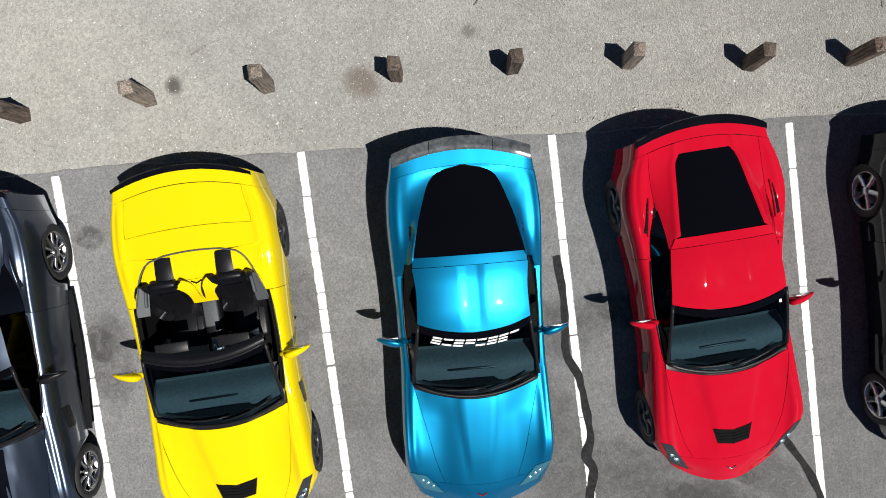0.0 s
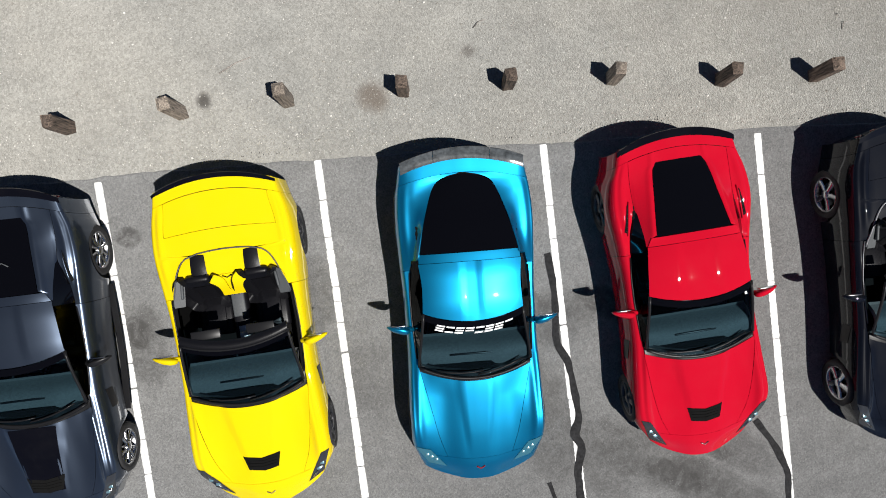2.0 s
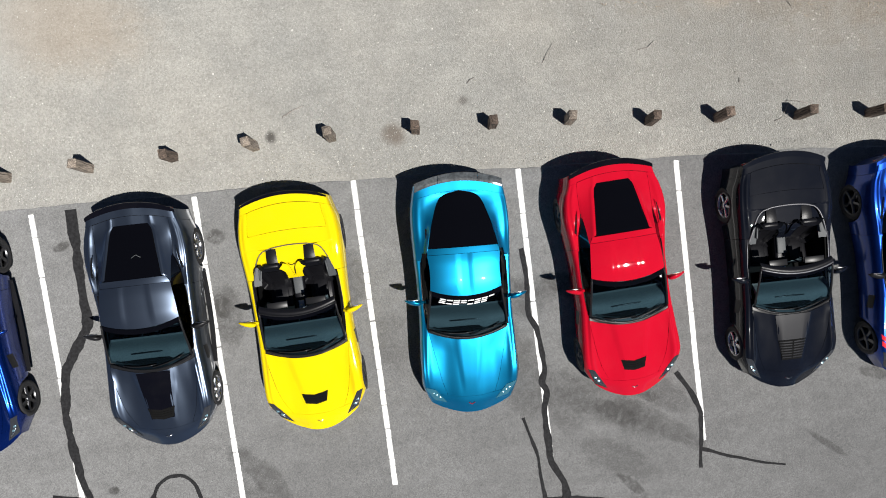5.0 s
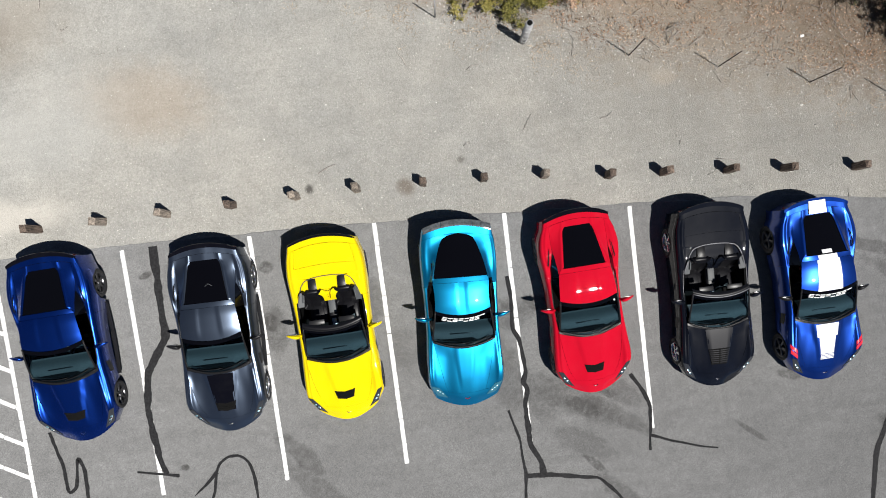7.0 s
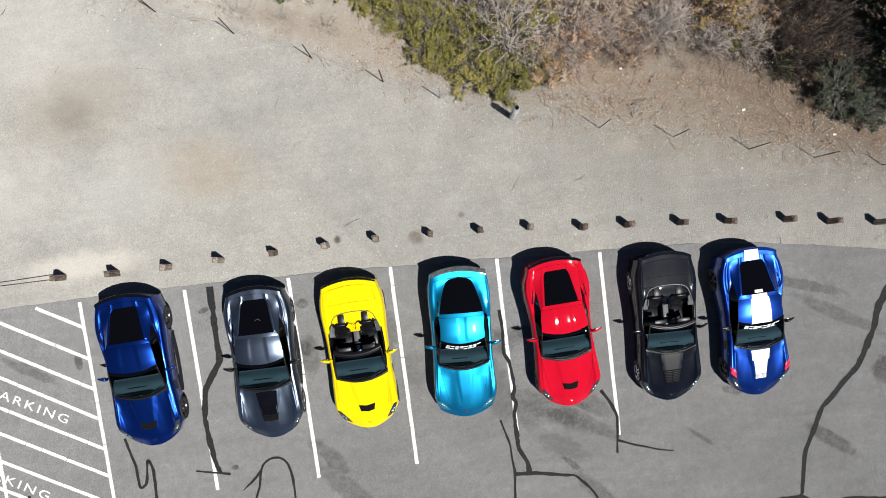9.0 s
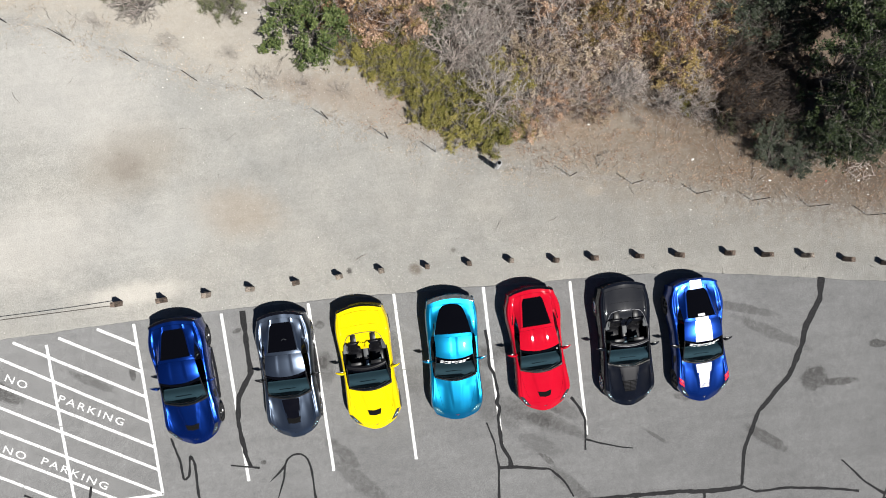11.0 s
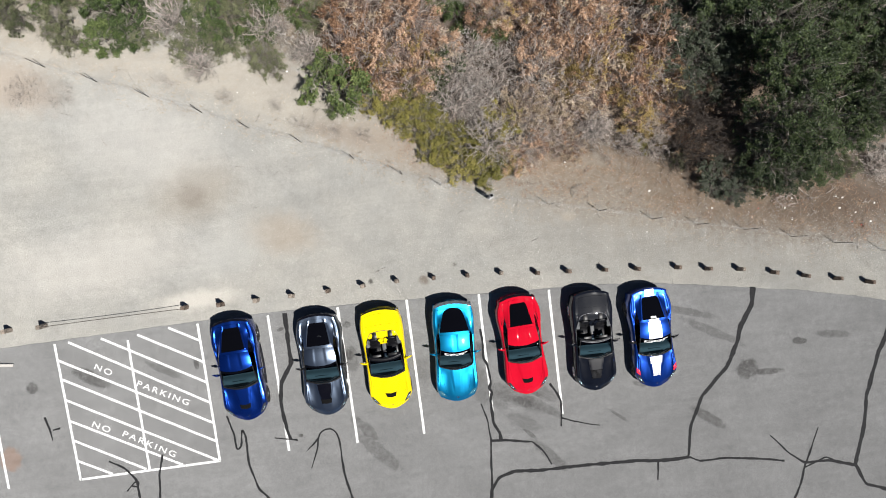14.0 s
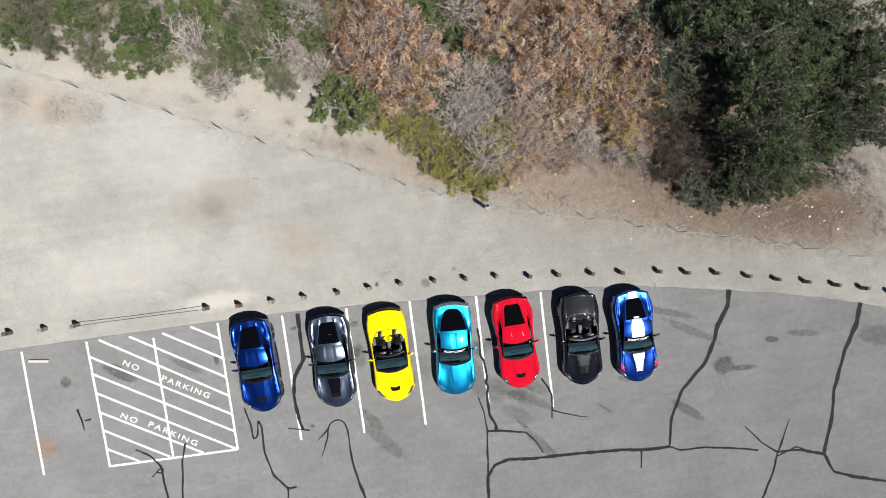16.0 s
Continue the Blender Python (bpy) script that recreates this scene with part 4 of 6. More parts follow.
    if opened:
        cover = lambda u, v: S.surf((2 * v - 1) * 0.722, 1.243 + 0.294 * u - 0.035 * (2 * v - 1) ** 2 * u, -0.002)
        part("roof_cover", sheet(cover, 8, 26, 0.0, True), body, car)
        deck = lambda u, v: S.surf((2 * v - 1) * (0.70 - 0.05 * ease(u)), (1.543 - 0.035 * (2 * v - 1) ** 2) * (1 - u) + (E1 - 0.004) * u)
        part("boot_lid", sheet(deck, 18, 26, 0.012, True), body, car)
        # panel behind the seats, running forward between them
        tonneau = lambda u, v: Vector(((2 * v - 1) * (rim_x(0.93 + 0.315 * u) - 0.005), 0.93 + 0.315 * u, 0.95 + 0.03 * ease(u) - 0.03 * (2 * v - 1) ** 4))
        part("tonneau_panel", sheet(tonneau, 8, 16, 0.012, True), body, car)
        fall = lambda u, v: Vector(((2 * v - 1) * (0.14 + 0.22 * ease(u) ** 3), 0.66 + 0.29 * u, 0.74 + 0.224 * math.sin(math.pi / 2 * u)))
        part("waterfall_panel", sheet(fall, 10, 8, 0.012, True), body, car)
        for sg in (-1, 1):
            part("headrest_fairing", sheet(lambda u, v: (sg * 0.335 + (v - 0.5) * (0.20 - 0.02 * u), 0.90 + 0.33 * u, 0.985 + 0.022 * math.sin(math.pi * u) - 0.012 * (2 * v - 1) ** 2), 8, 6, 0.02, True), LEATHER, car)
            part("seat_bulkhead", sheet(lambda u, v: (sg * (0.17 + 0.48 * v), 0.80 + (0.12 - 0.05 * v ** 3) * u, 0.80 + 0.12 * u - 0.03 * v ** 2), 4, 8, 0.03, sg > 0), LEATHER, car)
            part("belt_guide", rbox(0.035, 0.20, 0.05, 0.014, (sg * 0.60, 0.80, 0.93), Matrix.Rotation(radians(sg * 6), 4, "Z")), GREYTRIM, car)
            part("sun_visor", rbox(0.36, 0.12, 0.022, 0.01, (sg * 0.34, 0.235, 1.115), Matrix.Rotation(radians(-sg * 4), 4, "Y")), TRIM, car)
        edge = [(rim_x(0.62 + 0.63 * i / 14), 0.62 + 0.63 * i / 14) for i in range(15)] + [(0.2, 1.262), (0.1, 1.268)]
        edge = [(-a, b) for a, b in edge] + [(0, 1.27)] + edge[::-1]
        part("cockpit_seal", tube([S.surf(a, b, 0.008) for a, b in edge], 0.014 if "bright" in extras else 0.010, 6), SEALGREY if "bright" in extras else GREYTRIM, car)
        for sg in (-1, 1):
            part("door_seal", tube([S.surf(sg * (S.wb(t) - 0.005), t, 0.008) for t in (-0.42, -0.1, 0.2, 0.5, 0.70)], 0.009, 6), SEALGREY if "bright" in extras else TRIM, car)
            part("rear_side_trim", sheet(lambda u, v: (sg * (0.735 - 0.05 * u - 0.13 * v), 0.60 + 0.34 * u, 0.905 + 0.04 * u - 0.03 * v), 4, 4, 0.03, sg < 0), GREYTRIM, car)
        hdr = [S.cabin(k / 8, 0.04 + 0.13 * (k / 8) ** 2) for k in range(-8, 9)]
        part("screen_header", sheet(lambda u, v: S.cabin(2 * v - 1, 0.015 + 0.125 * u + 0.13 * (2 * v - 1) ** 2) + Vector((0, 0, 0.012 - 0.05 * u + 0.03 * math.sin(math.pi * u))), 6, 22, 0.02, True), LEATHER, car)
        part("header_seal", tube([p + Vector((0, 0.05, 0.008)) for p in hdr], 0.010, 6), GREYTRIM, car)
        part("header_trim", tube([p + Vector((0, -0.02, 0.012)) for p in hdr], 0.014, 8), SEALGREY if "bright" in extras else TRIM, car)
    else:
        rw = lambda v: 2 * v - 1
        part("roof_panel", sheet(lambda u, v: S.cabin(rw(v), (0.045 + 0.13 * rw(v) ** 2) + (0.80 - 0.045 - 0.13 * rw(v) ** 2) * u), 14, 30, 0.012, True), body, car)
        band_end = 0.915
        if six:
            band = lambda u, v: Vector((rw(v) * (0.645 - 0.005 * u), 0.806 + (band_end - 0.806) * u, S.zr(0.806 + 0.11 * u) - 0.055 * rw(v) ** 2 - 0.02 * rw(v) ** 4))
        else:
            band = lambda u, v: Vector((rw(v) * (0.608 - 0.05 * u), 0.806 + (band_end - 0.806) * u, S.zr(0.806 + 0.11 * u) - (0.055 - 0.03 * u) * rw(v) ** 2 - 0.02 * (1 - u) * rw(v) ** 4))
        part("roof_bow", sheet(band, 4, 26, 0.012, True), body, car)
        g_end = 1.912 if six else 1.865
        part("hatch_glass", sheet(lambda u, v: Vector((rw(v) * (S.wg(0.93 + (g_end - 0.93) * u) - 0.004), 0.922 + (g_end - 0.922) * u, S.zr(0.925 + (g_end - 0.925) * u) - (0.045 if six else 0.022) * rw(v) ** 2 + 0.002)), 20, 16, 0.01, True), BLACKGLASS, car, "black tinted hatch glass")
        if not six:
            for sg in (-1, 1):
                def flank(u, v, sg=sg):
                    yy = 0.808 + (E1 - 0.812) * u
                    a = 0.61 - 0.052 * (yy - 0.808) / 0.11 if yy < 0.918 else max(S.wg(yy) + 0.004, 0.309)
                    k = ease((yy - 1.24) / 0.06)
                    b = S.wd(yy) * (1 - k) + (S.wq(yy) - 0.002) * k
                    return S.surf(sg * (a + (b - a) * v), yy)
                part("hatch_flank", sheet(flank, 46, 20, 0.012, sg > 0), body, car)
            part("rear_deck", sheet(lambda u, v: S.surf(rw(v) * 0.335, 1.868 + (E1 - 1.870) * u, -0.002), 4, 14, 0.0, True), body, car)
        for sg in (-1, 1):
            end = 0.84 if six else 0.73
            def win(u, v, sg=sg):
                yy = -0.47 + (end + 0.47) * u
                t = S.cabin(1.0, min(yy, 0.80))
                b = S.surf(S.wb(yy), min(yy, 0.72), 0.004)
                return Vector((sg * (t.x + (S.wb(min(yy, 0.8)) - t.x) * v), yy, t.z + (b.z - t.z) * v))
            part("side_window", sheet(win, 24, 8, 0.008, sg > 0), SIDEGLASS, car, "dark tinted side window")
            if not six:
                def rear_win(u, v, sg=sg):
                    yy = 0.735 + 0.555 * u
                    t, b = S.surf(S.wd(yy) - 0.006, yy), S.surf(S.wq(yy) + 0.004, yy)
                    return Vector((sg * (t.x + (b.x - t.x) * v), yy, t.z + (b.z - t.z) * v - 0.004))
                part("quarter_window", sheet(rear_win, 22, 8, 0.006, sg > 0), BLACKGLASS, car, "black quarter window")
            part("window_seal", tube([Vector((sg * (S.wb(t) + 0.004), t, S.surf(S.wb(t), t).z + 0.008)) for t in (-0.45, -0.2, 0.1, 0.4, 0.68)], 0.009, 5), TRIM, car)
            if not six:
                part("air_intake", decal(S, [(sg * 0.815, 1.02), (sg * 0.778, 1.00), (sg * 0.728, 1.38), (sg * 0.752, 1.36)], 4, 12, 0.009), DARK, car, "black slatted intake")
                for k in range(6):
                    yy = 1.04 + 0.055 * k
                    part("intake_slat", tube([S.at(sg * (0.772 - 0.0075 * k), yy - 0.012, 0.012), S.at(sg * (0.804 - 0.009 * k), yy + 0.004, 0.012)], 0.005, 5), TRIM, car)
                part("intake_lip", tube([S.at(sg * (0.772 - 0.05 * t), 0.97 + 0.44 * t, 0.010) for t in (0, 0.25, 0.5, 0.75, 1)], 0.011, 6), body, car)
    # screen
    def screen(u, v):
        s = 2 * v - 1
        y0, y1 = -0.74 + 0.19 * s * s, 0.038 + 0.13 * s * s
        return S.cabin(s * 0.985, y0 + (y1 - y0) * u)
    part("windscreen", sheet(screen, 14, 22, 0.006, True), SCREEN, car, "green-tinted windscreen")
    rim = [screen(0, j / 22) for j in range(23)]
    part("screen_base_trim", tube([p + Vector((0, -0.02, -0.004)) for p in rim], 0.022, 6), TRIM, car)
    part("screen_top_band", sheet(lambda u, v: screen(0.88 + 0.115 * u, v) + Vector((0, 0, 0.004)), 3, 22, 0, True), BLACKGLASS, car)
    for sg in (-1, 1):
        pil = [screen(k / 8, 1.0 if sg > 0 else 0.0) for k in range(9)]
        part("windscreen_pillar", tube([p + Vector((sg * 0.006, 0.0, 0.0)) for p in pil], 0.020, 7), TRIM, car)
    part("cowl", sheet(lambda u, v: S.surf((2 * v - 1) * 0.74, -0.86 + 0.20 * (2 * v - 1) ** 2 + 0.20 * u, -0.012), 4, 18, 0.01, True), TRIM, car)
    for k, (xa, xb) in enumerate(((-0.50, 0.10), (0.02, 0.62))):
        part("wiper", tube([screen(0.07 + 0.015 * i, (xa + (xb - xa) * i / 4 + 0.74) / 1.48) + Vector((0, -0.02, 0.018)) for i in range(5)], 0.011, 5), TRIM, car)
    # lamps, mirrors, wheels
    for sg in (-1, 1):
        if six:
            part("headlight", decal(S, [(sg * 0.46, -2.04), (sg * 0.70, -1.97), (sg * 0.865, -1.68), (sg * 0.67, -1.75)], 8, 8, 0.007), LAMPCLEAR, car)
            for t in (0.25, 0.55, 0.8):
                p = S.at(sg * (0.54 + 0.22 * t), -1.955 + 0.17 * t, 0.008)
                part("lamp_reflector", rbox(0.04, 0.035, 0.012, 0.004, p), LAMPBITS, car)
        else:
            part("headlight", decal(S, [(sg * 0.50, -2.055), (sg * 0.735, -1.93), (sg * 0.88, -1.56), (sg * 0.765, -1.60)], 10, 10, 0.007), LAMPGLASS, car, "dark swept headlight")
            part("lamp_strip", tube([S.at(sg * (0.57 + 0.17 * t), -1.985 + 0.17 * t, 0.010) for t in (0, 0.5, 1)], 0.014, 5), CHROME, car)
            for t in (0.35, 0.65):
                part("lamp_projector", rbox(0.055, 0.05, 0.014, 0.006, S.at(sg * (0.60 + 0.22 * t), -1.95 + 0.28 * t, 0.008)), LAMPBITS, car)
        m = new("wing_mirror")
        m.parent = car
        zz = 0.90
        m.location = (sg * 0.965, -0.03, zz)
        shell = bmesh.new()
        bmesh.ops.create_uvsphere(shell, u_segments=16, v_segments=10, radius=1)
        for v in shell.verts:
            v.co = Vector((v.co.x * 0.16, (v.co.y * 0.07 if v.co.y < 0 else v.co.y * 0.03) * (1 - 0.3 * v.co.x * sg) + 0.035 * sg * v.co.x, v.co.z * 0.088 * (1 - 0.25 * v.co.x * sg)))
        part("mirror_shell", shell, TRIM if "black_mirrors" in extras else body, m)
        part("mirror_glass", rbox(0.18, 0.012, 0.10, 0.004, (0, 0.032, 0)), CHROME, m)
        part("mirror_arm", tube([(-sg * 0.20, -0.03, -0.05), (-sg * 0.02, -0.01, -0.01)], 0.032, 6), TRIM if "black_mirrors" in extras else body, m)
        rm = rims or (CHROME, (0.014,) * 10)
        for yw, r in ((-S.axle, 0.335), (S.axle, 0.345)):
            wheel(car, S, sg * (0.925 + (wide * 0.6 if yw > 0 else wide * 0.3)), yw, r, rm[0], rm[1], sg)
        if "blades" in extras:
            part("sill_blade", sheet(lambda u, v: (sg * (0.84 + 0.09 * v + 0.03 * math.sin(math.pi * u)), -0.88 + 1.75 * u, 0.155 + 0.01 * v), 12, 2, 0.015, sg > 0), TRIM, car)
        if not six:
            part("side_gill", sheet(lambda u, v: S.side(-0.72 + 0.26 * u, 0.52 + 0.22 * v - 0.1 * u, sg) + Vector((sg * 0.006, 0, 0)), 4, 4, 0.004, sg > 0), TRIM, car)
    # tail spoiler
    sp = spoiler or body
    if six:
        for xa, xb in ((-0.79, -0.365), (-0.358, 0.358), (0.365, 0.79)):
            part("spoiler", sheet(lambda u, v: S.surf(xa + (xb - xa) * v, 2.105, 0.0) + Vector((0, -0.01 + 0.145 * u, 0.012 + 0.05 * u ** 2 + (0.012 if abs(xa) < 0.36 else 0.0))), 6, 12, 0.014, True), sp, car, "smoky clear plastic spoiler segment")
    else:
        sy = (2.165, 0.055) if "long_lip" in extras else (2.15, 0.10)
        blade = lambda u, v: S.surf((2 * v - 1) * 0.78, 2.10, 0.0) + Vector((0, sy[0] - 2.10 + sy[1] * u * (1 - 0.35 * abs(2 * v - 1) ** 4), 0.008 + 0.04 * u * (1 - 0.6 * abs(2 * v - 1) ** 6)))
        part("spoiler", sheet(blade, 5, 24, 0.016, True), sp, car)
    # bonnet vent and badge
    if "vent" in extras:
        for sg in (-1, 1):
            part("bonnet_vent", decal(S, [(sg * 0.245, -1.48), (sg * 0.195, -1.685), (0, -1.725), (0, -1.53)], 6, 6, 0.006), DARK, car, "black bonnet vent")
        for k in range(3):
            yy = -1.545 - 0.042 * k
            part("vent_slat", tube([S.at(-0.20 + 0.01 * k, yy, 0.008), S.at(0, yy - 0.03, 0.010), S.at(0.20 - 0.01 * k, yy, 0.008)], 0.005, 5), DARK, car)
    if "louvres" in extras:
        part("bonnet_vent", decal(S, [(-0.27, -1.28), (-0.19, -1.68), (0.19, -1.68), (0.27, -1.28)], 8, 10, 0.006), DARK, car, "black louvred bonnet vent")
        for k in range(7):
            yy, h = -1.31 - 0.052 * k, 0.255 - 0.0105 * k
            for sg in (-1, 1):
                part("louvre", decal(S, [(sg * 0.015, yy), (sg * 0.015, yy - 0.024), (sg * h, yy - 0.016), (sg * h, yy + 0.008)], 2, 4, 0.016), GUN, car)
    part("badge", tube([S.at(-0.055, -2.06, 0.006), S.at(0, -2.10, 0.006), S.at(0.055, -2.06, 0.006)], 0.009, 5), REDLAMP if six else CHROME, car)
    if opened:
        part("rear_badge", tube([(-0.06, 0.93, 0.982), (0, 0.90, 0.978), (0.06, 0.93, 0.982)], 0.007, 5), TRIM, car)
    cabin_fittings(car, S)
    return car, S


def banner(car, S, letters=8):
    """The white screen-top strip: plain slanted strokes in place of the maker's name."""
    pitch = 1.0 / letters
    for i in range(letters):
        c = -0.5 + pitch * (i + 0.5)
        for lo, hi in ((0.0, 0.24), (0.38, 0.60), (0.76, 1.0)):
            if (i % 3 == 1 and lo == 0.38) or (i % 4 == 3 and lo == 0.0):
                continue
            def bar(u, v):
                h = lo + (hi - lo) * v
                xx = c + (u - 0.5) * pitch * 0.84 + 0.03 * (h - 0.5)
                q = xx / 0.66
                return S.cabin(q, -0.125 + 0.085 * h + 0.13 * q * q) + Vector((0, 0, 0.009))
            part("screen_letter_bar", sheet(bar, 3, 2, 0, True), WHITEVINYL, car)


TEAL = paint("teal metallic paint", (0.004, 0.26, 0.50), 0.88, 0.38)
RED = paint("bright red paint", (0.43, 0.004, 0.017), 0.0, 0.4)
YELLOW = paint("bright yellow paint", (0.70, 0.53, 0.003), 0.0, 0.4)
SLATE = paint("slate grey metallic paint", (0.082, 0.106, 0.148), 0.9, 0.31)
NIGHT = paint("black metallic paint", (0.0036, 0.0046, 0.0082), 0.0, 0.40, 1.0, 0.025)
GUN = paint("grey woven carbon panel", (0.014, 0.014, 0.016), 0.0, 0.42, 1.0, 0.18)
ROYAL = paint("deep blue metallic paint", (0.003, 0.036, 0.26), 0.9, 0.27)
ADMIRAL = paint("royal blue metallic paint", (0.002, 0.034, 0.24), 0.85, 0.34)
BLACKPAINT = paint("gloss black paint", (0.003, 0.003, 0.005), 0.0, 0.35)
TEN, FIVE, SIXS = (CHROME, (0.013,) * 10), (CHROME, (0.034,) * 5), (DARKRIM, (0.03,) * 6)

car, S = sports_car("sports_car", -7.44, -1.92, 1.6, ROYAL, "deep blue metallic sports coupe with black rear glass", "coupe", 0.02, SIXS, BLACKPAINT, extras=("vent", "blades"))
car, S = sports_car("sports_car", -3.93, -2.19, -1.0, SLATE, "slate grey sports coupe with a black bonnet stripe", "coupe", 0.02, TEN, BLACKPAINT, extras=("vent", "black_mirrors", "blades"))
part("bonnet_stripe", decal(S, [(-0.30, -0.80), (-0.21, -1.70), (0.21, -1.70), (0.30, -0.80)], 16, 10, 0.005), BLACKPAINT, car, "gloss black centre stripe")
part("hatch_badge", tube([(-0.10 + 0.1, 1.28, 1.13), (0.08, 1.33, 1.122), (0.16, 1.28, 1.125)], 0.008, 5), GREYTRIM, car)
car, S = sports_car("sports_car", -1.19, -2.31, 0.75, YELLOW, "bright yellow open convertible sports car with black seats", "open", 0.0, (DARKRIM, (0.03,) * 5), BLACKPAINT, extras=("vent", "long_lip"))
car, S = sports_car("sports_car", 1.81, -2.40, -3.3, TEAL, "teal metallic older sports coupe with a clear tail spoiler", "older", 0.0, TEN, CLEARSPOILER)
banner(car, S)
car, S = sports_car("sports_car", 4.77, -2.53, 1.4, RED, "bright red wide-bodied sports coupe with black spoiler and rear glass", "coupe", 0.05, (DARKRIM, (0.03,) * 5), BLACKPAINT, extras=("vent",))
part("screen_sticker", sheet(lambda u, v: S.cabin(0.83 + 0.05 * u, 0.0 + 0.04 * v) + Vector((0, 0, 0.008)), 1, 1, 0), WHITEVINYL, car)
car, S = sports_car("sports_car", 7.89, -2.80, -1.7, NIGHT, "black open convertible sports car with a grey louvred bonnet panel", "open", 0.0, FIVE, NIGHT, extras=("louvres", "bright"))
part("bonnet_panel", decal(S, [(-0.34, -0.78), (-0.275, -1.275), (0.275, -1.275), (0.34, -0.78)], 10, 10, 0.005), GUN, car, "grey carbon centre panel")
car, S = sports_car("sports_car", 10.50, -3.03, 0.6, ADMIRAL, "royal blue sports coupe with white centre stripes and red fender slashes", "coupe", 0.05, (DARKRIM, (0.03,) * 5), ADMIRAL, extras=("black_mirrors",))
part("bonnet_stripe", decal(S, [(-0.28, -0.80), (-0.25, -1.12), (0.25, -1.12), (0.28, -0.80)], 8, 10, 0.005), WHITEVINYL, car, "white centre stripe")
part("bonnet_stripe", decal(S, [(-0.205, -1.125), (-0.16, -1.56), (0.16, -1.56), (0.205, -1.125)], 8, 10, 0.005), WHITEVINYL, car, "white centre stripe")
for k in range(4):
    part("bonnet_stripe_bar", decal(S, [(-0.165, -1.575 - 0.035 * k), (-0.16, -1.597 - 0.035 * k), (0.16, -1.597 - 0.035 * k), (0.165, -1.575 - 0.035 * k)], 2, 10, 0.005), WHITEVINYL, car)
part("roof_stripe", sheet(lambda u, v: S.cabin((2 * v - 1) * 0.44, 0.05 + 0.75 * u) + Vector((0, 0, 0.004)), 8, 12, 0, True), WHITEVINYL, car, "white centre stripe")
part("roof_bow_stripe", sheet(lambda u, v: Vector(((2 * v - 1) * 0.23, 0.806 + 0.108 * u, S.zr(0.806 + 0.11 * u) - 0.008 * (2 * v - 1) ** 2 + 0.005)), 3, 8, 0, True), WHITEVINYL, car)
part("tail_stripe", decal(S, [(-0.20, 2.19), (-0.22, 1.88), (0.22, 1.88), (0.20, 2.19)], 8, 8, 0.03), WHITEVINYL, car, "white centre stripe")
for sg in (-1, 1):
    for k in range(2):
        part("fender_slash", decal(S, [(sg * 0.74, -1.36 - 0.13 * k), (sg * 0.90, -1.20 - 0.13 * k), (sg * 0.90, -1.30 - 0.13 * k), (sg * 0.74, -1.46 - 0.13 * k)], 4, 6, 0.006), REDVINYL, car, "red slash stripe")
part("window_plate", rbox(0.24, 0.02, 0.09, 0.004, (0.0, 0.99, 1.178), Matrix.Rotation(radians(70), 4, "X")), WHITEVINYL, car, "small white plate with unreadable print")
banner(car, S)


# ---- timber posts, cable, wheel stop ----
UP = Vector((-0.04, 0.06, 1.0)).normalized()
LEAN_UP = Vector((0, 0, 1)).rotation_difference(UP).to_matrix().to_4x4()


def timber_post(x, y, turn, h, label="weathered square timber post set in the dirt"):
    bm = bmesh.new()
    bmesh.ops.create_cube(bm, size=1)
    bmesh.ops.scale(bm, vec=(0.155, 0.175, h + 0.25), verts=bm.verts)
    bmesh.ops.translate(bm, vec=(0, 0, (h + 0.25) / 2 - 0.25), verts=bm.verts)
    top = [f for f in bm.faces if f.normal.z > 0.9]
    bmesh.ops.bevel(bm, geom=[e for f in top for e in f.edges], offset=0.05, segments=1, affect="EDGES")
    bmesh.ops.bevel(bm, geom=[e for e in bm.edges if abs((e.verts[0].co - e.verts[1].co).normalized().z) > 0.9 and e.calc_length() > 0.2], offset=0.012, segments=1, affect="EDGES")
    rnd = random.Random(int(x * 100))
    for v in bm.verts:
        v.co += Vector((rnd.uniform(-1, 1), rnd.uniform(-1, 1), rnd.uniform(-1, 1))) * 0.012
    me = bpy.data.meshes.new("timber_post")
    bm.to_mesh(me)
    bm.free()
    # Right-hand posts mostly take the darker timber: their unlit side is in its colour.
    me.materials.append(POSTDARK if rnd.random() < (0.25 if x < 0.5 else 0.8) else POSTWOOD)
    ob = new("timber_post", me)
    ob.matrix_world = Matrix.Translation((x, y, height(x, y) - 0.005)) @ LEAN_UP @ Matrix.Rotation(radians(turn), 4, "Z") @ Matrix.Rotation(radians(rnd.uniform(-2.5, 2.5)), 4, "X")
    return tagged(ob, label, "post", "row of timber posts")


POSTS = [(-18.59, 1.06), (-16.98, 1.02), (-15.5, 1.01), (-9.46, 0.98), (-7.93, 0.89), (-6.4, 0.88), (-4.88, 0.85), (-3.29, 0.87), (-1.76, 0.88), (-0.28, 0.86), (1.33, 0.80), (2.81, 0.72), (4.3, 0.61), (5.89, 0.40), (7.27, 0.29), (8.9, 0.14), (10.35, 0.0), (12.2, -0.2), (13.55, -0.44), (15.05, -0.67), (16.57, -1.01), (18.0, -1.35), (19.46, -1.69), (20.93, -2.03), (22.32, -2.38), (23.7, -2.8)]
prnd = random.Random(11)
for px, py in POSTS:
    timber_post(px, py, prnd.uniform(-8, 8) - (2 if px < 8 else 12), prnd.uniform(0.58, 0.70))
cable = [Vector((-15.5, 1.01, 0.50)).lerp(Vector((-9.46, 0.98, 0.50)), i / 24) - Vector((0, 0, 0.16 * 4 * (i / 24) * (1 - i / 24))) for i in range(25)]
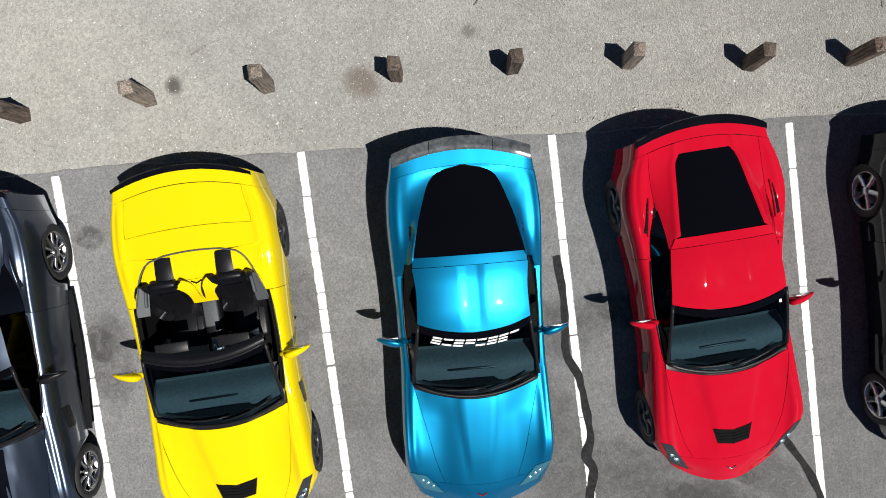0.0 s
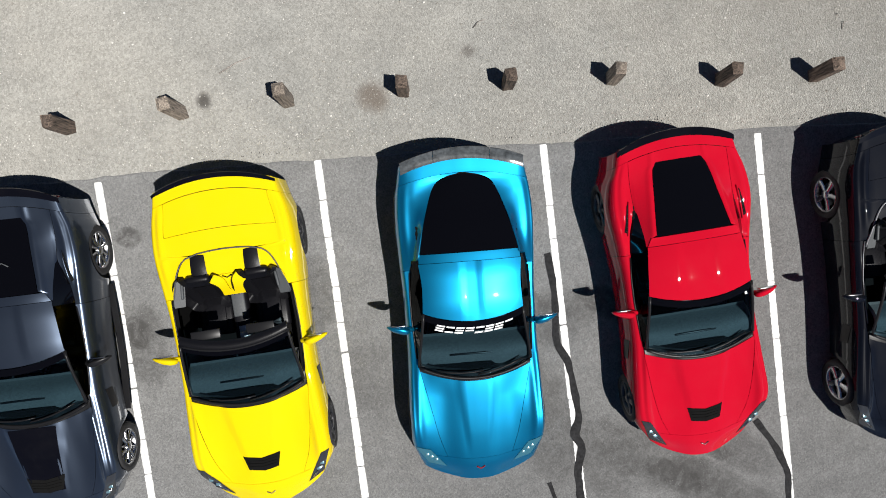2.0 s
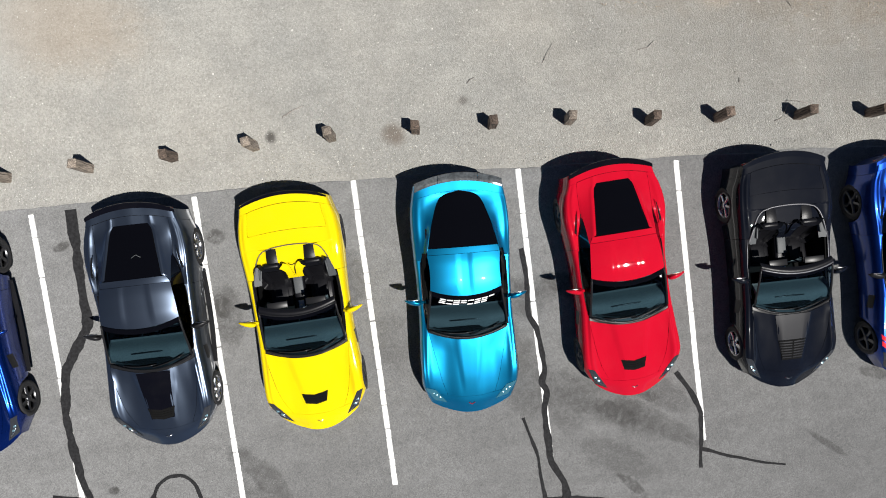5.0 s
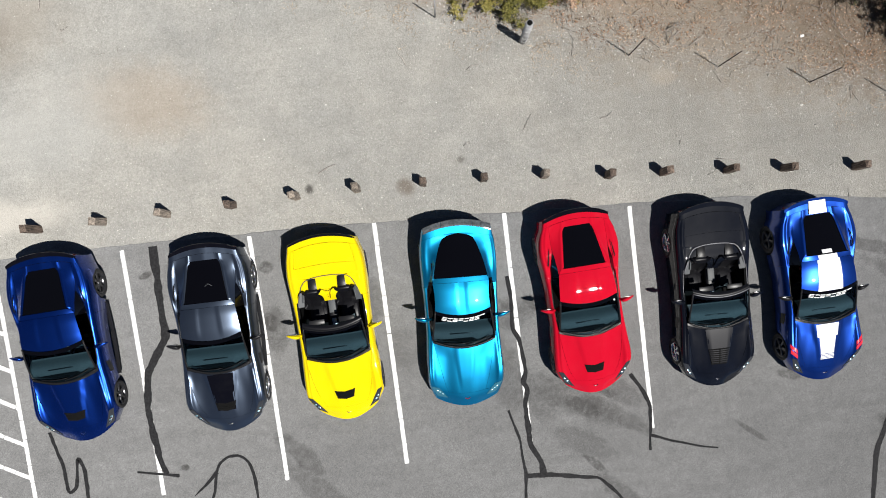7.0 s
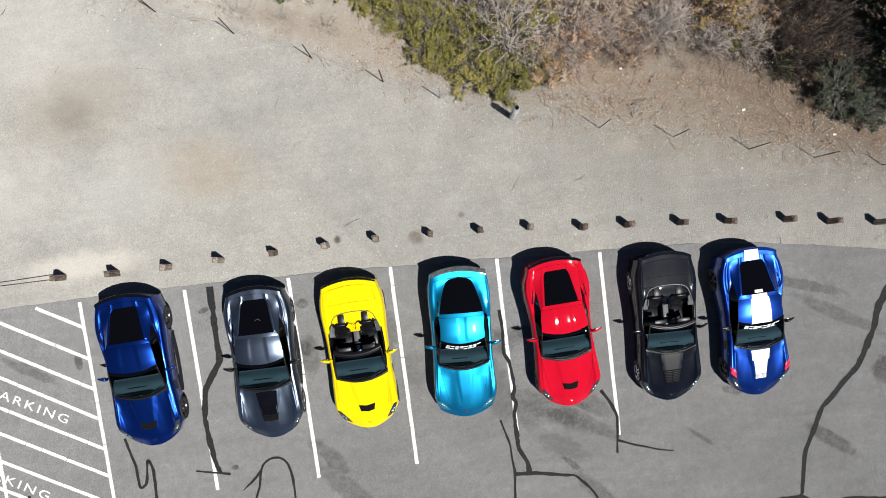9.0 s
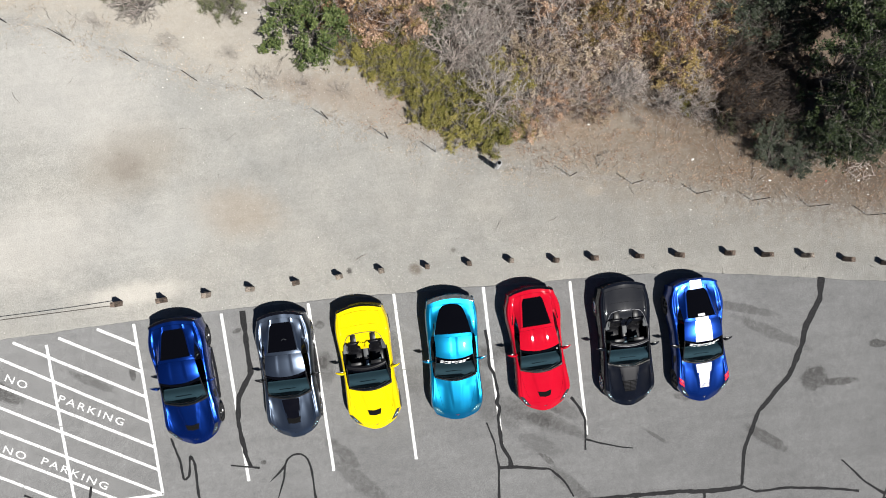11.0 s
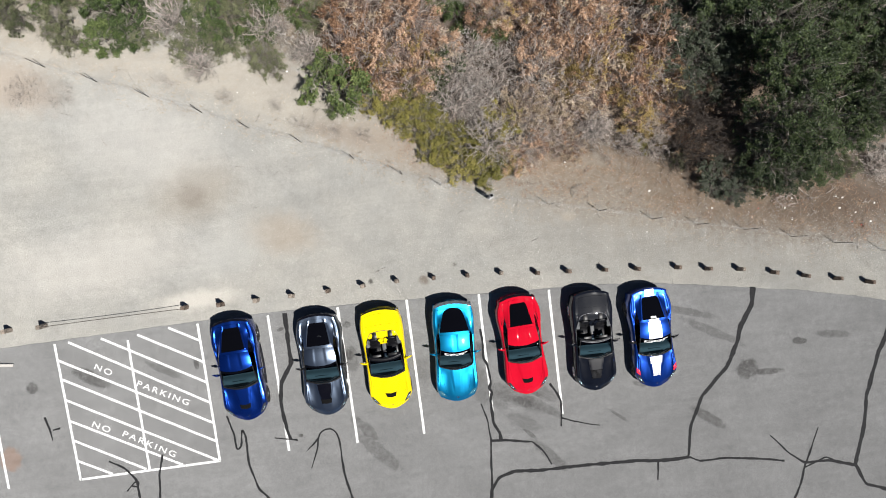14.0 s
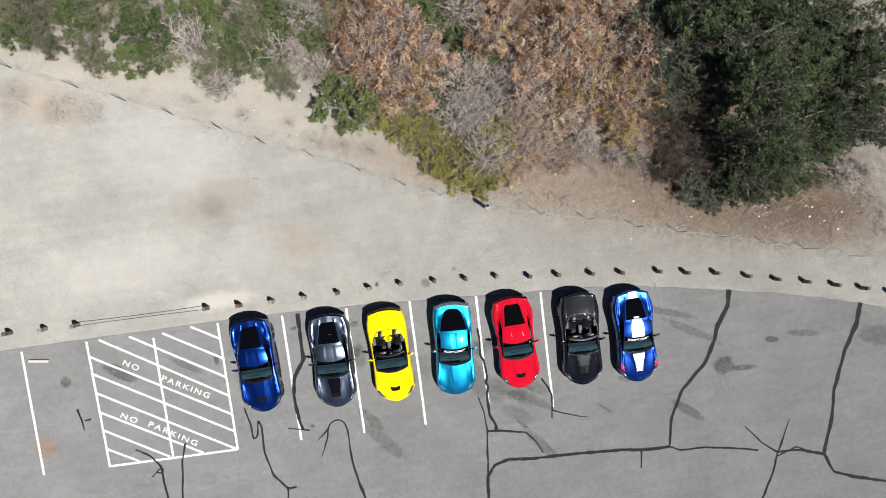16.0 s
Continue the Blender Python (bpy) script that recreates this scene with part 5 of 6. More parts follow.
tagged(new("barrier_cable", mesh("barrier_cable", *tube(cable, 0.014, 6), STEEL)), "dark steel cable slung between two timber posts", "cable")
stop = rbox(0.92, 0.14, 0.11, 0.025, (0, 0, 0.055))
me = bpy.data.meshes.new("wheel_stop")
stop.to_mesh(me)
stop.free()
me.materials.append(CONCRETE)
ob = new("wheel_stop", me)
ob.matrix_world = pose(-17.54, -0.44, 0, 0, 0, -8)
tagged(ob, "pale concrete wheel stop lying on the asphalt", "wheel stop")

# ---- wire fence ----
TPOSTS = [(-20.0, 14.6), (-16.8, 13.2), (-13.95, 11.95), (-11.9, 11.08), (-9.85, 10.2), (-7.7, 9.25), (-5.82, 8.35), (-3.65, 7.45), (-1.48, 6.46), (0.53, 5.51), (2.16, 4.82), (4.26, 3.98), (6.89, 3.33), (9.12, 2.76), (11.45, 2.09), (13.5, 1.57), (15.65, 1.06), (17.8, 0.45), (19.8, -0.1), (22.0, -0.75), (24.4, -1.5)]
tops = []
for i, (x, y) in enumerate(TPOSTS):
    z = height(x, y)
    pipe = i == 11
    h = 1.35 if pipe else 1.32
    tops.append((Vector((x, y, z)), UP * h))
    if pipe:
        shp = tube([Vector((0, 0, -0.2)), UP * h * 0.5, UP * h], 0.085, 14)
        f = empty("corner_post", pose(x, y, z), "galvanised pipe corner post of the wire fence", "fence post")
        part("pipe", shp, GALV, f)
        # Black disc on the closed tube paints the shade inside an open pipe.
        part("pipe_mouth", lathe([(0.0, 0.0), (0.066, 0.0)], 14), DARK, f).matrix_local = Matrix.Translation(UP * (h + 0.004)) @ Matrix.Rotation(radians(-90), 4, "Y")
        for k in range(5):
            c = UP * (0.2 + 0.24 * k)
            part("wire_wrap", tube([c + Vector((math.cos(a) * 0.09, math.sin(a) * 0.09, 0)) for a in [2 * math.pi * q / 12 for q in range(13)]], 0.008, 4), GALV, f)
    else:
        f = empty("fence_post", pose(x, y, z), "thin rusty steel fence post driven into the dirt", "fence post", "wire fence posts")
        part("stake", join(tube([UP * -0.2, UP * h], 0.015, 4), tube([UP * -0.2 + Vector((0.018, 0, 0)), UP * h + Vector((0.018, 0, 0))], 0.007, 4)), STEEL if i != 10 else GALV, f)
for k in range(5):
    lv = 0.22 + 0.25 * k
    pts = []
    for (a, u), (b, w) in zip(tops, tops[1:]):
        p, q = a + u.normalized() * lv, b + w.normalized() * lv
        pts += [p.lerp(q, t) - Vector((0, 0, 0.03 * 4 * t * (1 - t))) for t in (0, 0.25, 0.5, 0.75)]
    tagged(new("fence_wire", mesh("fence_wire", *tube(pts, 0.0014, 4), GALV)), "thin galvanised fence wire strung along the posts", "wire", "fence wires")


# ---- plants ----
def leaves(rnd, centres, per, spread, size, up=0.9, flat=0.4, shoots=4):
    """Small pointed leaves set along short shoots that fan up and out of each clump."""
    verts, faces = [], []
    for c in centres:
        c = Vector(c)
        ways = [Vector((rnd.gauss(0, 1), rnd.gauss(0, 1), rnd.gauss(0.35, 0.7) * flat)) * spread * 1.7 for _ in range(shoots)]
        for i in range(per):
            p = c + ways[i % shoots] * rnd.random() + Vector((rnd.gauss(0, 1), rnd.gauss(0, 1), rnd.gauss(0, flat))) * spread * 0.42
            n = Vector((rnd.gauss(0, 1), rnd.gauss(0, 1), rnd.gauss(up, 1))).normalized()
            a = n.orthogonal().normalized()
            a = Matrix.Rotation(rnd.uniform(0, 6.28), 3, n) @ a
            b = n.cross(a)
            s = size * rnd.uniform(0.6, 1.35)
            k = len(verts)
            verts += [p - a * s, p + b * s * 0.5 + n * s * 0.12, p + a * s, p - b * s * 0.5 + n * s * 0.12]
            faces.append((k, k + 1, k + 2, k + 3))
    return verts, faces


def twigs(rnd, n, r, h, thick, spread=1.0, z0=0.0):
    shapes = []
    for _ in range(n):
        a, k = rnd.uniform(0, 6.283), math.sqrt(rnd.random()) * spread
        base = Vector((math.cos(a) * r * 0.25 * k, math.sin(a) * r * 0.25 * k, z0))
        tip = Vector((math.cos(a) * r * k, math.sin(a) * r * k, z0 + h * rnd.uniform(0.55, 1.05) * math.sqrt(max(0.1, 1 - 0.6 * k * k))))
        mid = base.lerp(tip, 0.55) + Vector((rnd.gauss(0, 0.08), rnd.gauss(0, 0.08), rnd.gauss(0.06, 0.06))) * r
        shapes.append(tube([base, mid, tip], thick * rnd.uniform(0.6, 1.2), 3, 0.35))
        for _ in range(3):
            o = mid.lerp(tip, rnd.uniform(0, 0.8))
            e = o + Vector((rnd.gauss(0, 0.22), rnd.gauss(0, 0.22), rnd.gauss(0.12, 0.1))) * r
            shapes.append(tube([o, e], thick * 0.5, 3, 0.4))
    return join(*shapes)


def branching(rnd, n, r, h, thick, forks=3):
    """Crooked limbs that rise from the base and fork twice towards the top of the crown."""
    shapes = []
    for i in range(n):
        a, k = 6.283 * i * 0.382 + rnd.uniform(-0.5, 0.5), math.sqrt((i + 0.5) / n)
        out = Vector((math.cos(a), math.sin(a), 0))
        base = out * r * 0.12
        tip = out * r * 0.62 * k + Vector((0, 0, h * rnd.uniform(0.60, 0.80)))
        mid = base.lerp(tip, 0.5) + Vector((rnd.gauss(0, 0.06), rnd.gauss(0, 0.06), 0.05)) * r
        t = thick * rnd.uniform(0.7, 1.3)
        shapes.append(tube([base, mid, tip], t, 4, 0.65))
        for _ in range(forks):
            o = mid.lerp(tip, rnd.uniform(0.35, 1.0))
            way = (out * rnd.uniform(0.1, 0.6) + Vector((rnd.gauss(0, 0.5), rnd.gauss(0, 0.5), rnd.uniform(0.15, 0.6)))).normalized()
            e = o + way * r * rnd.uniform(0.22, 0.42)
            bend = o.lerp(e, 0.5) + Vector((rnd.gauss(0, 0.03), rnd.gauss(0, 0.03), 0.02)) * r
            shapes.append(tube([o, bend, e], t * 0.55, 3, 0.6))
            for _ in range(4):
                q = bend.lerp(e, rnd.uniform(-0.3, 1.0))
                w = (way + Vector((rnd.gauss(0, 0.6), rnd.gauss(0, 0.6), rnd.gauss(0.1, 0.3)))).normalized()
                shapes.append(tube([q, q + w * r * rnd.uniform(0.10, 0.22)], t * 0.32, 3, 0.5))
    return join(*shapes)


def dome(rnd, n, r, h, z0, lobes=15, gap=0.85):
    """Clump centres over the tops of the lobes of an uneven crown, with hollows between the lobes."""
    lobe = []
    for i in range(lobes):
        a, k = 6.283 * i * 0.382 + rnd.uniform(-0.4, 0.4), math.sqrt((i + 0.5) / lobes) * 0.9
        lobe.append((Vector((math.cos(a) * r * k, math.sin(a) * r * k, z0 + h * rnd.uniform(0.30, 0.98) * math.sqrt(1 - 0.7 * k * k))), r * rnd.uniform(0.14, 0.30) * gap))
    out = []
    for _ in range(n):
        c, q = rnd.choice(lobe)
        a, k = rnd.uniform(0, 6.283), math.sqrt(rnd.random())
        out.append(c + Vector((math.cos(a) * q * k, math.sin(a) * q * k, q * (math.sqrt(max(0, 1 - k * k)) - 0.5) + h * rnd.uniform(-0.30, 0.08))))
    return out


def bush(name, kind, seed, r, h, label, category, n_clump, per, size, n_twig, leaf2=None, limbs=0):
    rnd = random.Random(seed)
    b = empty(name, pose(0, 0, -80), label, category)
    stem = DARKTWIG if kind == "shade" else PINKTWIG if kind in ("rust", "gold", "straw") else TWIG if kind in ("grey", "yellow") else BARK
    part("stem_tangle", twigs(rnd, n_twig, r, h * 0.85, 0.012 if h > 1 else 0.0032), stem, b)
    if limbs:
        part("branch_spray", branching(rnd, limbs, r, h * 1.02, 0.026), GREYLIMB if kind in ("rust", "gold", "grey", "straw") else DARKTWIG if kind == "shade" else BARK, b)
    if n_clump:
        cs = dome(rnd, n_clump, r, h * 0.9, 0.08)
        part("crown", leaves(rnd, cs, per, r * 0.060, size), LEAF[kind], b)
        if leaf2:
            part("dry_spray", leaves(rnd, dome(rnd, n_clump // 3, r * 0.95, h * 0.95, 0.1), per, r * 0.065, size), LEAF[leaf2], b)
    return b


def oak(seed, r, h, leaf="oak", clumps=140):
    rnd = random.Random(seed)
    t = empty("oak_tree", pose(0, 0, -80), "dark green live oak with a dense uneven crown" if leaf == "oak" else "grey-green live oak with an open ragged crown", "tree", "oaks behind the fence")
    part("trunk", tube([(0, 0, -0.4), (0.1, 0.05, h * 0.25), (0.02, 0.2, h * 0.5)], 0.24, 9, 0.6), BARK, t)
    tips = []
    for i in range(9):
        a = 6.283 * i / 9 + rnd.uniform(-0.3, 0.3)
        k = rnd.uniform(0.55, 0.95)
        tip = Vector((math.cos(a) * r * k, math.sin(a) * r * k, h * rnd.uniform(0.6, 0.9)))
        m = Vector((math.cos(a) * r * k * 0.45, math.sin(a) * r * k * 0.45, h * rnd.uniform(0.45, 0.6)))
        part("limb", tube([(0.03, 0.1, h * rnd.uniform(0.3, 0.48)), m, tip], 0.09, 6, 0.25), BARK, t)
        tips += [m.lerp(tip, q) for q in (0.4, 0.8, 1.0)]
    part("twig_mass", twigs(rnd, 90, r * 0.95, h * 0.55, 0.016, 1.0, h * 0.30), BARK, t)
    sub = [c + Vector((rnd.gauss(0, 0.09), rnd.gauss(0, 0.09), rnd.gauss(0.05, 0.06))) * r for c in tips for _ in range(2)]
    sub += dome(rnd, clumps, r, h * 0.60, h * 0.40, 22, 0.8)
    part("crown", leaves(rnd, sub, 80, r * 0.050, 0.045, 1.2, 0.45, 5), LEAF[leaf], t)
    part("inner_crown", leaves(rnd, dome(rnd, 40, r * 0.9, h * 0.35, h * 0.22, 10), 26, r * 0.08, 0.08, 0.8), LEAF[leaf], t)
    return t


KINDS = {
    "green": [bush("green_shrub", "green", 3 + i, 1.25, 1.8, "rounded green shrub on the slope behind the fence", "shrub", 170, 66, 0.035, 26, limbs=6) for i in range(2)],
    "olive": [bush("olive_shrub", "olive", 13 + i, 1.25, 1.7, "grey-green scrub bush with bare twigs showing", "shrub", 150, 62, 0.029, 50, limbs=9) for i in range(2)],
    "yellow": [bush("yellow_shrub", "yellow", 23 + i, 1.2, 1.4, "yellow-green autumn shrub behind the wire fence", "shrub", 150, 66, 0.030, 40, limbs=6) for i in range(2)],
    "rust": [bush("rust_shrub", "rust", 33 + i, 1.35, 2.3, "rust-brown autumn shrub with bare grey branches", "shrub", (120, 145, 105)[i], 46, 0.036, (120, 100, 130)[i], ("straw", "gold", "rust")[i], (11, 9, 14)[i]) for i in range(3)],
    "gold": [bush("golden_shrub", "gold", 63 + i, 1.3, 2.0, "golden ochre autumn shrub with bare branches", "shrub", 115, 50, 0.035, 80, ("rust", "straw")[i], 11) for i in range(2)],
    "grey": [bush("bare_shrub", "grey", 43 + i, 1.25, 1.9, "bare grey leafless shrub, a tangle of twigs", "shrub", 40, 20, 0.03, 95, limbs=18) for i in range(2)],
    "sparse": [bush("dry_weed", "grey", 48 + i, 1.0, 0.22, "sparse dry grey weed on the bare dirt", "weed", 0, 0, 0.04, 150) for i in range(2)],
    "straw": [bush("straw_shrub", "straw", 81 + i, 1.25, 1.5, "pale straw-coloured dry brush at the edge of the thicket", "shrub", 110, 46, 0.032, 110, ("rust", "straw")[i], 10) for i in range(2)],
    "shade": [bush("bare_understorey_tree", "shade", 71 + i, 1.3, 3.0, "leafless understorey tree, coloured dark for the shade of the oaks", "tree", 26, 30, 0.034, 120, limbs=14) for i in range(2)],
    "oak": [oak(53, 2.3, 6.2), oak(54, 2.3, 5.8), oak(55, 2.2, 6.5)],
    "ash": [oak(56, 2.2, 6.0, "sage", 105), oak(57, 2.2, 5.6, "sage", 110)],
}
BRUSH = crv((-24, 16.0), (-20, 15.2), (-17, 14.7), (-14.6, 14.0), (-12.9, 13.6), (-12.3, 12.9), (-11, 12.8), (-8.8, 12.7), (-8.4, 12.1), (-7.2, 11.5), (-6.6, 12.4), (-5.6, 11.4), (-4.4, 11.0), (-3.4, 11.6), (-2.6, 11.2), (-1.7, 10.6), (-0.8, 9.4), (-0.1, 8.7), (1.1, 7.5), (2.4, 6.3), (3.6, 5.3), (4.7, 5.2), (5.6, 5.9), (7, 6.1), (8.7, 6.1), (10.6, 5.8), (11.2, 6.0), (11.9, 5.4), (13, 7.0))


def brush_kind(x, y, d, r):
    """Which shrub grows at a place, d metres behind the edge of the brush."""
    if x < -12.3:
        return "olive" if r < 0.8 else "green"
    if x < -6.3:
        return "green" if r < 0.58 else "olive" if r < 0.92 else "grey"
    if x < -2.6:
        return "grey" if r < 0.34 else "olive" if r < 0.82 else "green"
    if x < -0.6:
        return "green" if r < 0.22 else "rust" if r < 0.6 else "olive"
    if d < 1.3 and x < 5.4:
        return "yellow" if r < 0.9 else "green"
    if d < 2.0 and 4.7 < x < 11.0:
        return "straw" if r < 0.58 else "grey" if r < 0.8 else "rust"
    if x < 1.9:
        return "rust" if r < 0.72 else "grey" if r < 0.85 else "green"
    if x < 5.4:
        return ("grey" if r < 0.6 else "rust" if r < 0.85 else "yellow") if y < 10.6 else ("green" if r < 0.55 else "rust" if r < 0.8 else "grey")
    if d > 0.9 and 7.6 < x < 11.6 and y < 9.6 and r < 0.5:
        return "gold"
    return "grey" if d < 1.0 and r < 0.4 else "rust" if r < 0.74 else "gold" if r < 0.82 else "grey"


PLANTS = {
    "straw": [],
    "green": [(-1.85, 9.7, 1.25), (3.0, 10.2, 0.9), (2.6, 9.1, 0.6), (-7.0, 12.8, 0.95)],
    "olive": [(20.9, 3.3, 0.55), (17.2, 3.2, 0.5), (14.2, 3.6, 0.5), (13.0, 4.6, 0.45), (14.7, 3.5, 0.5), (15.8, 3.1, 0.45)],
    "yellow": [(3.4, 5.9, 1.0), (4.4, 5.4, 0.8), (2.4, 6.9, 0.85), (1.3, 7.9, 0.75), (-0.3, 8.8, 0.7), (0.5, 8.3, 0.7), (11.6, 5.6, 0.5)],
    "gold": [(8.6, 8.8, 1.0), (12.0, 5.6, 0.5)],
    "rust": [(7.6, 9.7, 1.1), (10.2, 9.2, 1.05), (9.2, 11.4, 1.2), (12.2, 7.0, 0.7), (5.5, 5.6, 0.6), (6.6, 6.0, 0.6), (13.2, 6.4, 0.6), (13.0, 7.6, 0.7), (11.4, 8.2, 0.9), (13.8, 5.6, 0.5), (13.6, 8.8, 0.7), (14.0, 7.4, 0.6)],
    "grey": [(4.0, 8.5, 1.0), (-4.6, 12.6, 0.95), (6.0, 5.8, 0.6), (7.4, 6.2, 0.6), (8.7, 6.3, 0.6), (22.3, 3.1, 0.7), (23.4, 3.2, 0.7), (9.6, 6.5, 0.6), (6.4, 6.5, 0.7)],
    "sparse": [(-14.75, 11.0, 0.9), (-13.3, 10.7, 0.8), (-16.8, 11.8, 1.0), (-3.5, 7.95, 0.8), (-2.3, 7.7, 0.7), (-1.0, 7.3, 0.6), (-6.6, 9.6, 0.6), (-9.0, 10.6, 0.6), (-4.6, 9.0, 0.5), (9.6, 4.9, 0.5), (18.5, 1.9, 0.5), (0.6, 6.9, 0.5), (5.2, 4.9, 0.5), (6.3, 5.0, 0.6), (7.3, 5.3, 0.5), (12.0, 4.9, 0.4)],
    "ash": [(14.6, 8.7, 0.85), (16.3, 8.4, 0.75), (15.2, 10.2, 0.9), (14.4, 11.8, 0.85), (16.6, 10.4, 0.7), (14.6, 3.6, 0.45), (15.5, 3.0, 0.42), (22.4, 5.0, 0.5)],
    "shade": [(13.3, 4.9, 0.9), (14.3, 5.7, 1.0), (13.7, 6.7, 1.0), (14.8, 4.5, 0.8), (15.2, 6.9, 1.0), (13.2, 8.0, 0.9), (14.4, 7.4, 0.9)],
    "oak": [(17.3, 5.7, 0.95), (16.9, 4.0, 0.72), (18.0, 7.9, 1.0), (18.7, 4.5, 0.72), (20.7, 5.3, 0.62), (22.2, 6.0, 0.72), (21.2, 8.2, 0.75), (24.2, 8.4, 0.9), (24.4, 5.6, 0.6), (18.0, 10.4, 1.05), (20.4, 9.7, 0.85), (16.2, 12.4, 1.0), (18.6, 12.8, 1.05), (21.3, 12.0, 1.0), (22.6, 7.6, 0.75), (23.2, 10.2, 0.9), (17.6, 3.2, 0.42), (19.3, 3.3, 0.42)],
}
brnd = random.Random(321)
gx = -22.0
while gx < 13.2:
    gy = BRUSH(gx)
    first = gy
    while gy < 19.5:
        px, py = gx + brnd.uniform(-0.4, 0.4), gy + brnd.uniform(-0.3, 0.3)
        d = gy - first
        k = brush_kind(px, py, d, brnd.random())
        PLANTS[k].append((px, py, brnd.uniform(0.55, 0.8) if d < 0.9 else brnd.uniform(0.65, 1.15)))
        gy += brnd.uniform(1.2, 1.7) if gy < 15 else 1.9
    gx += 1.05
vrnd = random.Random(77)
placed = []
for kind, spots in PLANTS.items():
    for i, (x, y, s) in enumerate(spots):
        src = KINDS[kind][i % len(KINDS[kind])]
        crown = 0.0 if kind in ("oak", "ash", "shade") else height(x, y) + s * {"rust": 2.2, "sparse": 0.1}.get(kind, 1.3)
        tall = {"ash": 0.62, "rust": 1.22, "gold": 1.15}.get(kind, 1.0)
        x, y = x - (x - 0.6) * crown / 31.5, y - (y - 4.3) * crown / 31.5
        m = Matrix.Translation((x, y, height(x, y) - 0.05)) @ Matrix.Rotation(vrnd.uniform(0, 6.28), 4, "Z") @ Matrix.Diagonal((s * vrnd.uniform(0.92, 1.08), s * vrnd.uniform(0.92, 1.08), s * tall * vrnd.uniform(0.85, 1.1), 1))
        if i < len(KINDS[kind]):
            placed.append((src, m))
        else:
            copy_thing(src, m)
for src, m in placed:
    src.matrix_world = m


# ---- litter of the ground: stones, dry grass, sticks ----
def scatter_stones():
    rnd = random.Random(9)
    verts, faces = [], []
    for i in range(26000):
        x = rnd.uniform(-7, 11) if rnd.random() < 0.75 else rnd.uniform(-18, 24)
        y = EDGE(x) + 0.10 + rnd.expovariate(0.38)
        if i >= 17000:
            x = rnd.uniform(-18, 24) if rnd.random() < 0.5 else rnd.uniform(2, 24)
            y = FENCE(x) + rnd.gauss(0.5, 0.9)
        if y > FENCE(x) + 3:
            continue
        s = rnd.uniform(0.005, 0.014) * (2.0 if rnd.random() < 0.02 else 1) * (1 if i < 17000 else rnd.uniform(1.0, 2.2))
        z, k, t = height(x, y), len(verts), rnd.uniform(0, 3)
        c, d = math.cos(t) * s, math.sin(t) * s
        verts += [(x + c, y + d, z), (x - d * 0.8, y + c * 0.8, z), (x - c, y - d, z), (x + d * 0.7, y - c * 0.7, z), (x + c * 0.2, y + d * 0.3, z + s * 0.9)]
        faces += [(k, k + 1, k + 4), (k + 1, k + 2, k + 4), (k + 2, k + 3, k + 4), (k + 3, k, k + 4)]
    k = Nodes("loose gravel")
    g = k.n.new("ShaderNodeNewGeometry")
    k.set(Base_Color=k.ramp(g.outputs["Random Per Island"], (0.0, (0.24, 0.22, 0.195)), (0.5, (0.42, 0.40, 0.36)), (1.0, (0.70, 0.68, 0.64))), Roughness=0.9)
    tagged(new("gravel", mesh("gravel", verts, faces, k.m, False)), "loose pale gravel scattered over the dirt", "gravel", kind="stuff")


def scatter_grass():
    rnd = random.Random(19)
    verts, faces = [], []
    for _ in range(650):
        x = rnd.uniform(-20, 24)
        y = FENCE(x) + (rnd.gauss(0.2, 0.5) if rnd.random() < 0.6 else rnd.uniform(0.2, 3.4))
        for _ in range(rnd.randint(5, 16)):
            bx, by = x + rnd.gauss(0, 0.13), y + rnd.gauss(0, 0.13)
            z = height(bx, by) - 0.01
            a, l = rnd.uniform(0, 6.28), rnd.uniform(0.08, 0.26)
            w = 0.006
            tx, ty = bx + math.cos(a) * l * 0.8, by + math.sin(a) * l * 0.8
            k = len(verts)
            verts += [(bx - math.sin(a) * w, by + math.cos(a) * w, z), (bx + math.sin(a) * w, by - math.cos(a) * w, z), (tx, ty, z + l * rnd.uniform(0.2, 0.8))]
            faces.append((k, k + 1, k + 2))
    tagged(new("dry_grass", mesh("dry_grass", verts, faces, LEAF["straw"], False)), "sparse dry straw grass along the fence", "grass", kind="stuff")


def scatter_sticks():
    rnd = random.Random(29)
    shapes = []
    for i in range(1150):
        x = rnd.uniform(-18, 24) if i < 420 else rnd.uniform(5, 25)
        y = FENCE(x) + (rnd.uniform(0.1, 4.0) if i >= 420 or rnd.random() < 0.8 else rnd.uniform(-3.5, 0))
        a, l = rnd.uniform(0, 3.14), rnd.uniform(0.1, 0.5)
        p = Vector((x, y, height(x, y) + 0.015))
        q = p + Vector((math.cos(a) * l, math.sin(a) * l, rnd.uniform(0, 0.05)))
        shapes.append(tube([p, p.lerp(q, 0.5) + Vector((rnd.gauss(0, 0.03), rnd.gauss(0, 0.03), 0.01)), q], rnd.uniform(0.004, 0.011), 3, 0.5))
    tagged(new("fallen_twigs", mesh("fallen_twigs", *join(*shapes), TWIG)), "fallen grey twigs and leaf litter behind the fence", "twigs", kind="stuff")


def leaf_litter():
    rnd = random.Random(39)
    cs = []
    for _ in range(1700):
        x = rnd.uniform(0, 25)
        y = FENCE(x) + (rnd.uniform(0.4, 9) if rnd.random() < 0.5 else rnd.uniform(0.2, 3.5))
        cs.append((x, y, height(x, y) + 0.02))
    tagged(new("leaf_litter", mesh("leaf_litter", *leaves(rnd, cs, 22, 0.20, 0.022, 2.5, 0.05), LEAF["rust"], False)), "fallen rust-brown leaves under the shrubs", "leaves", kind="stuff")


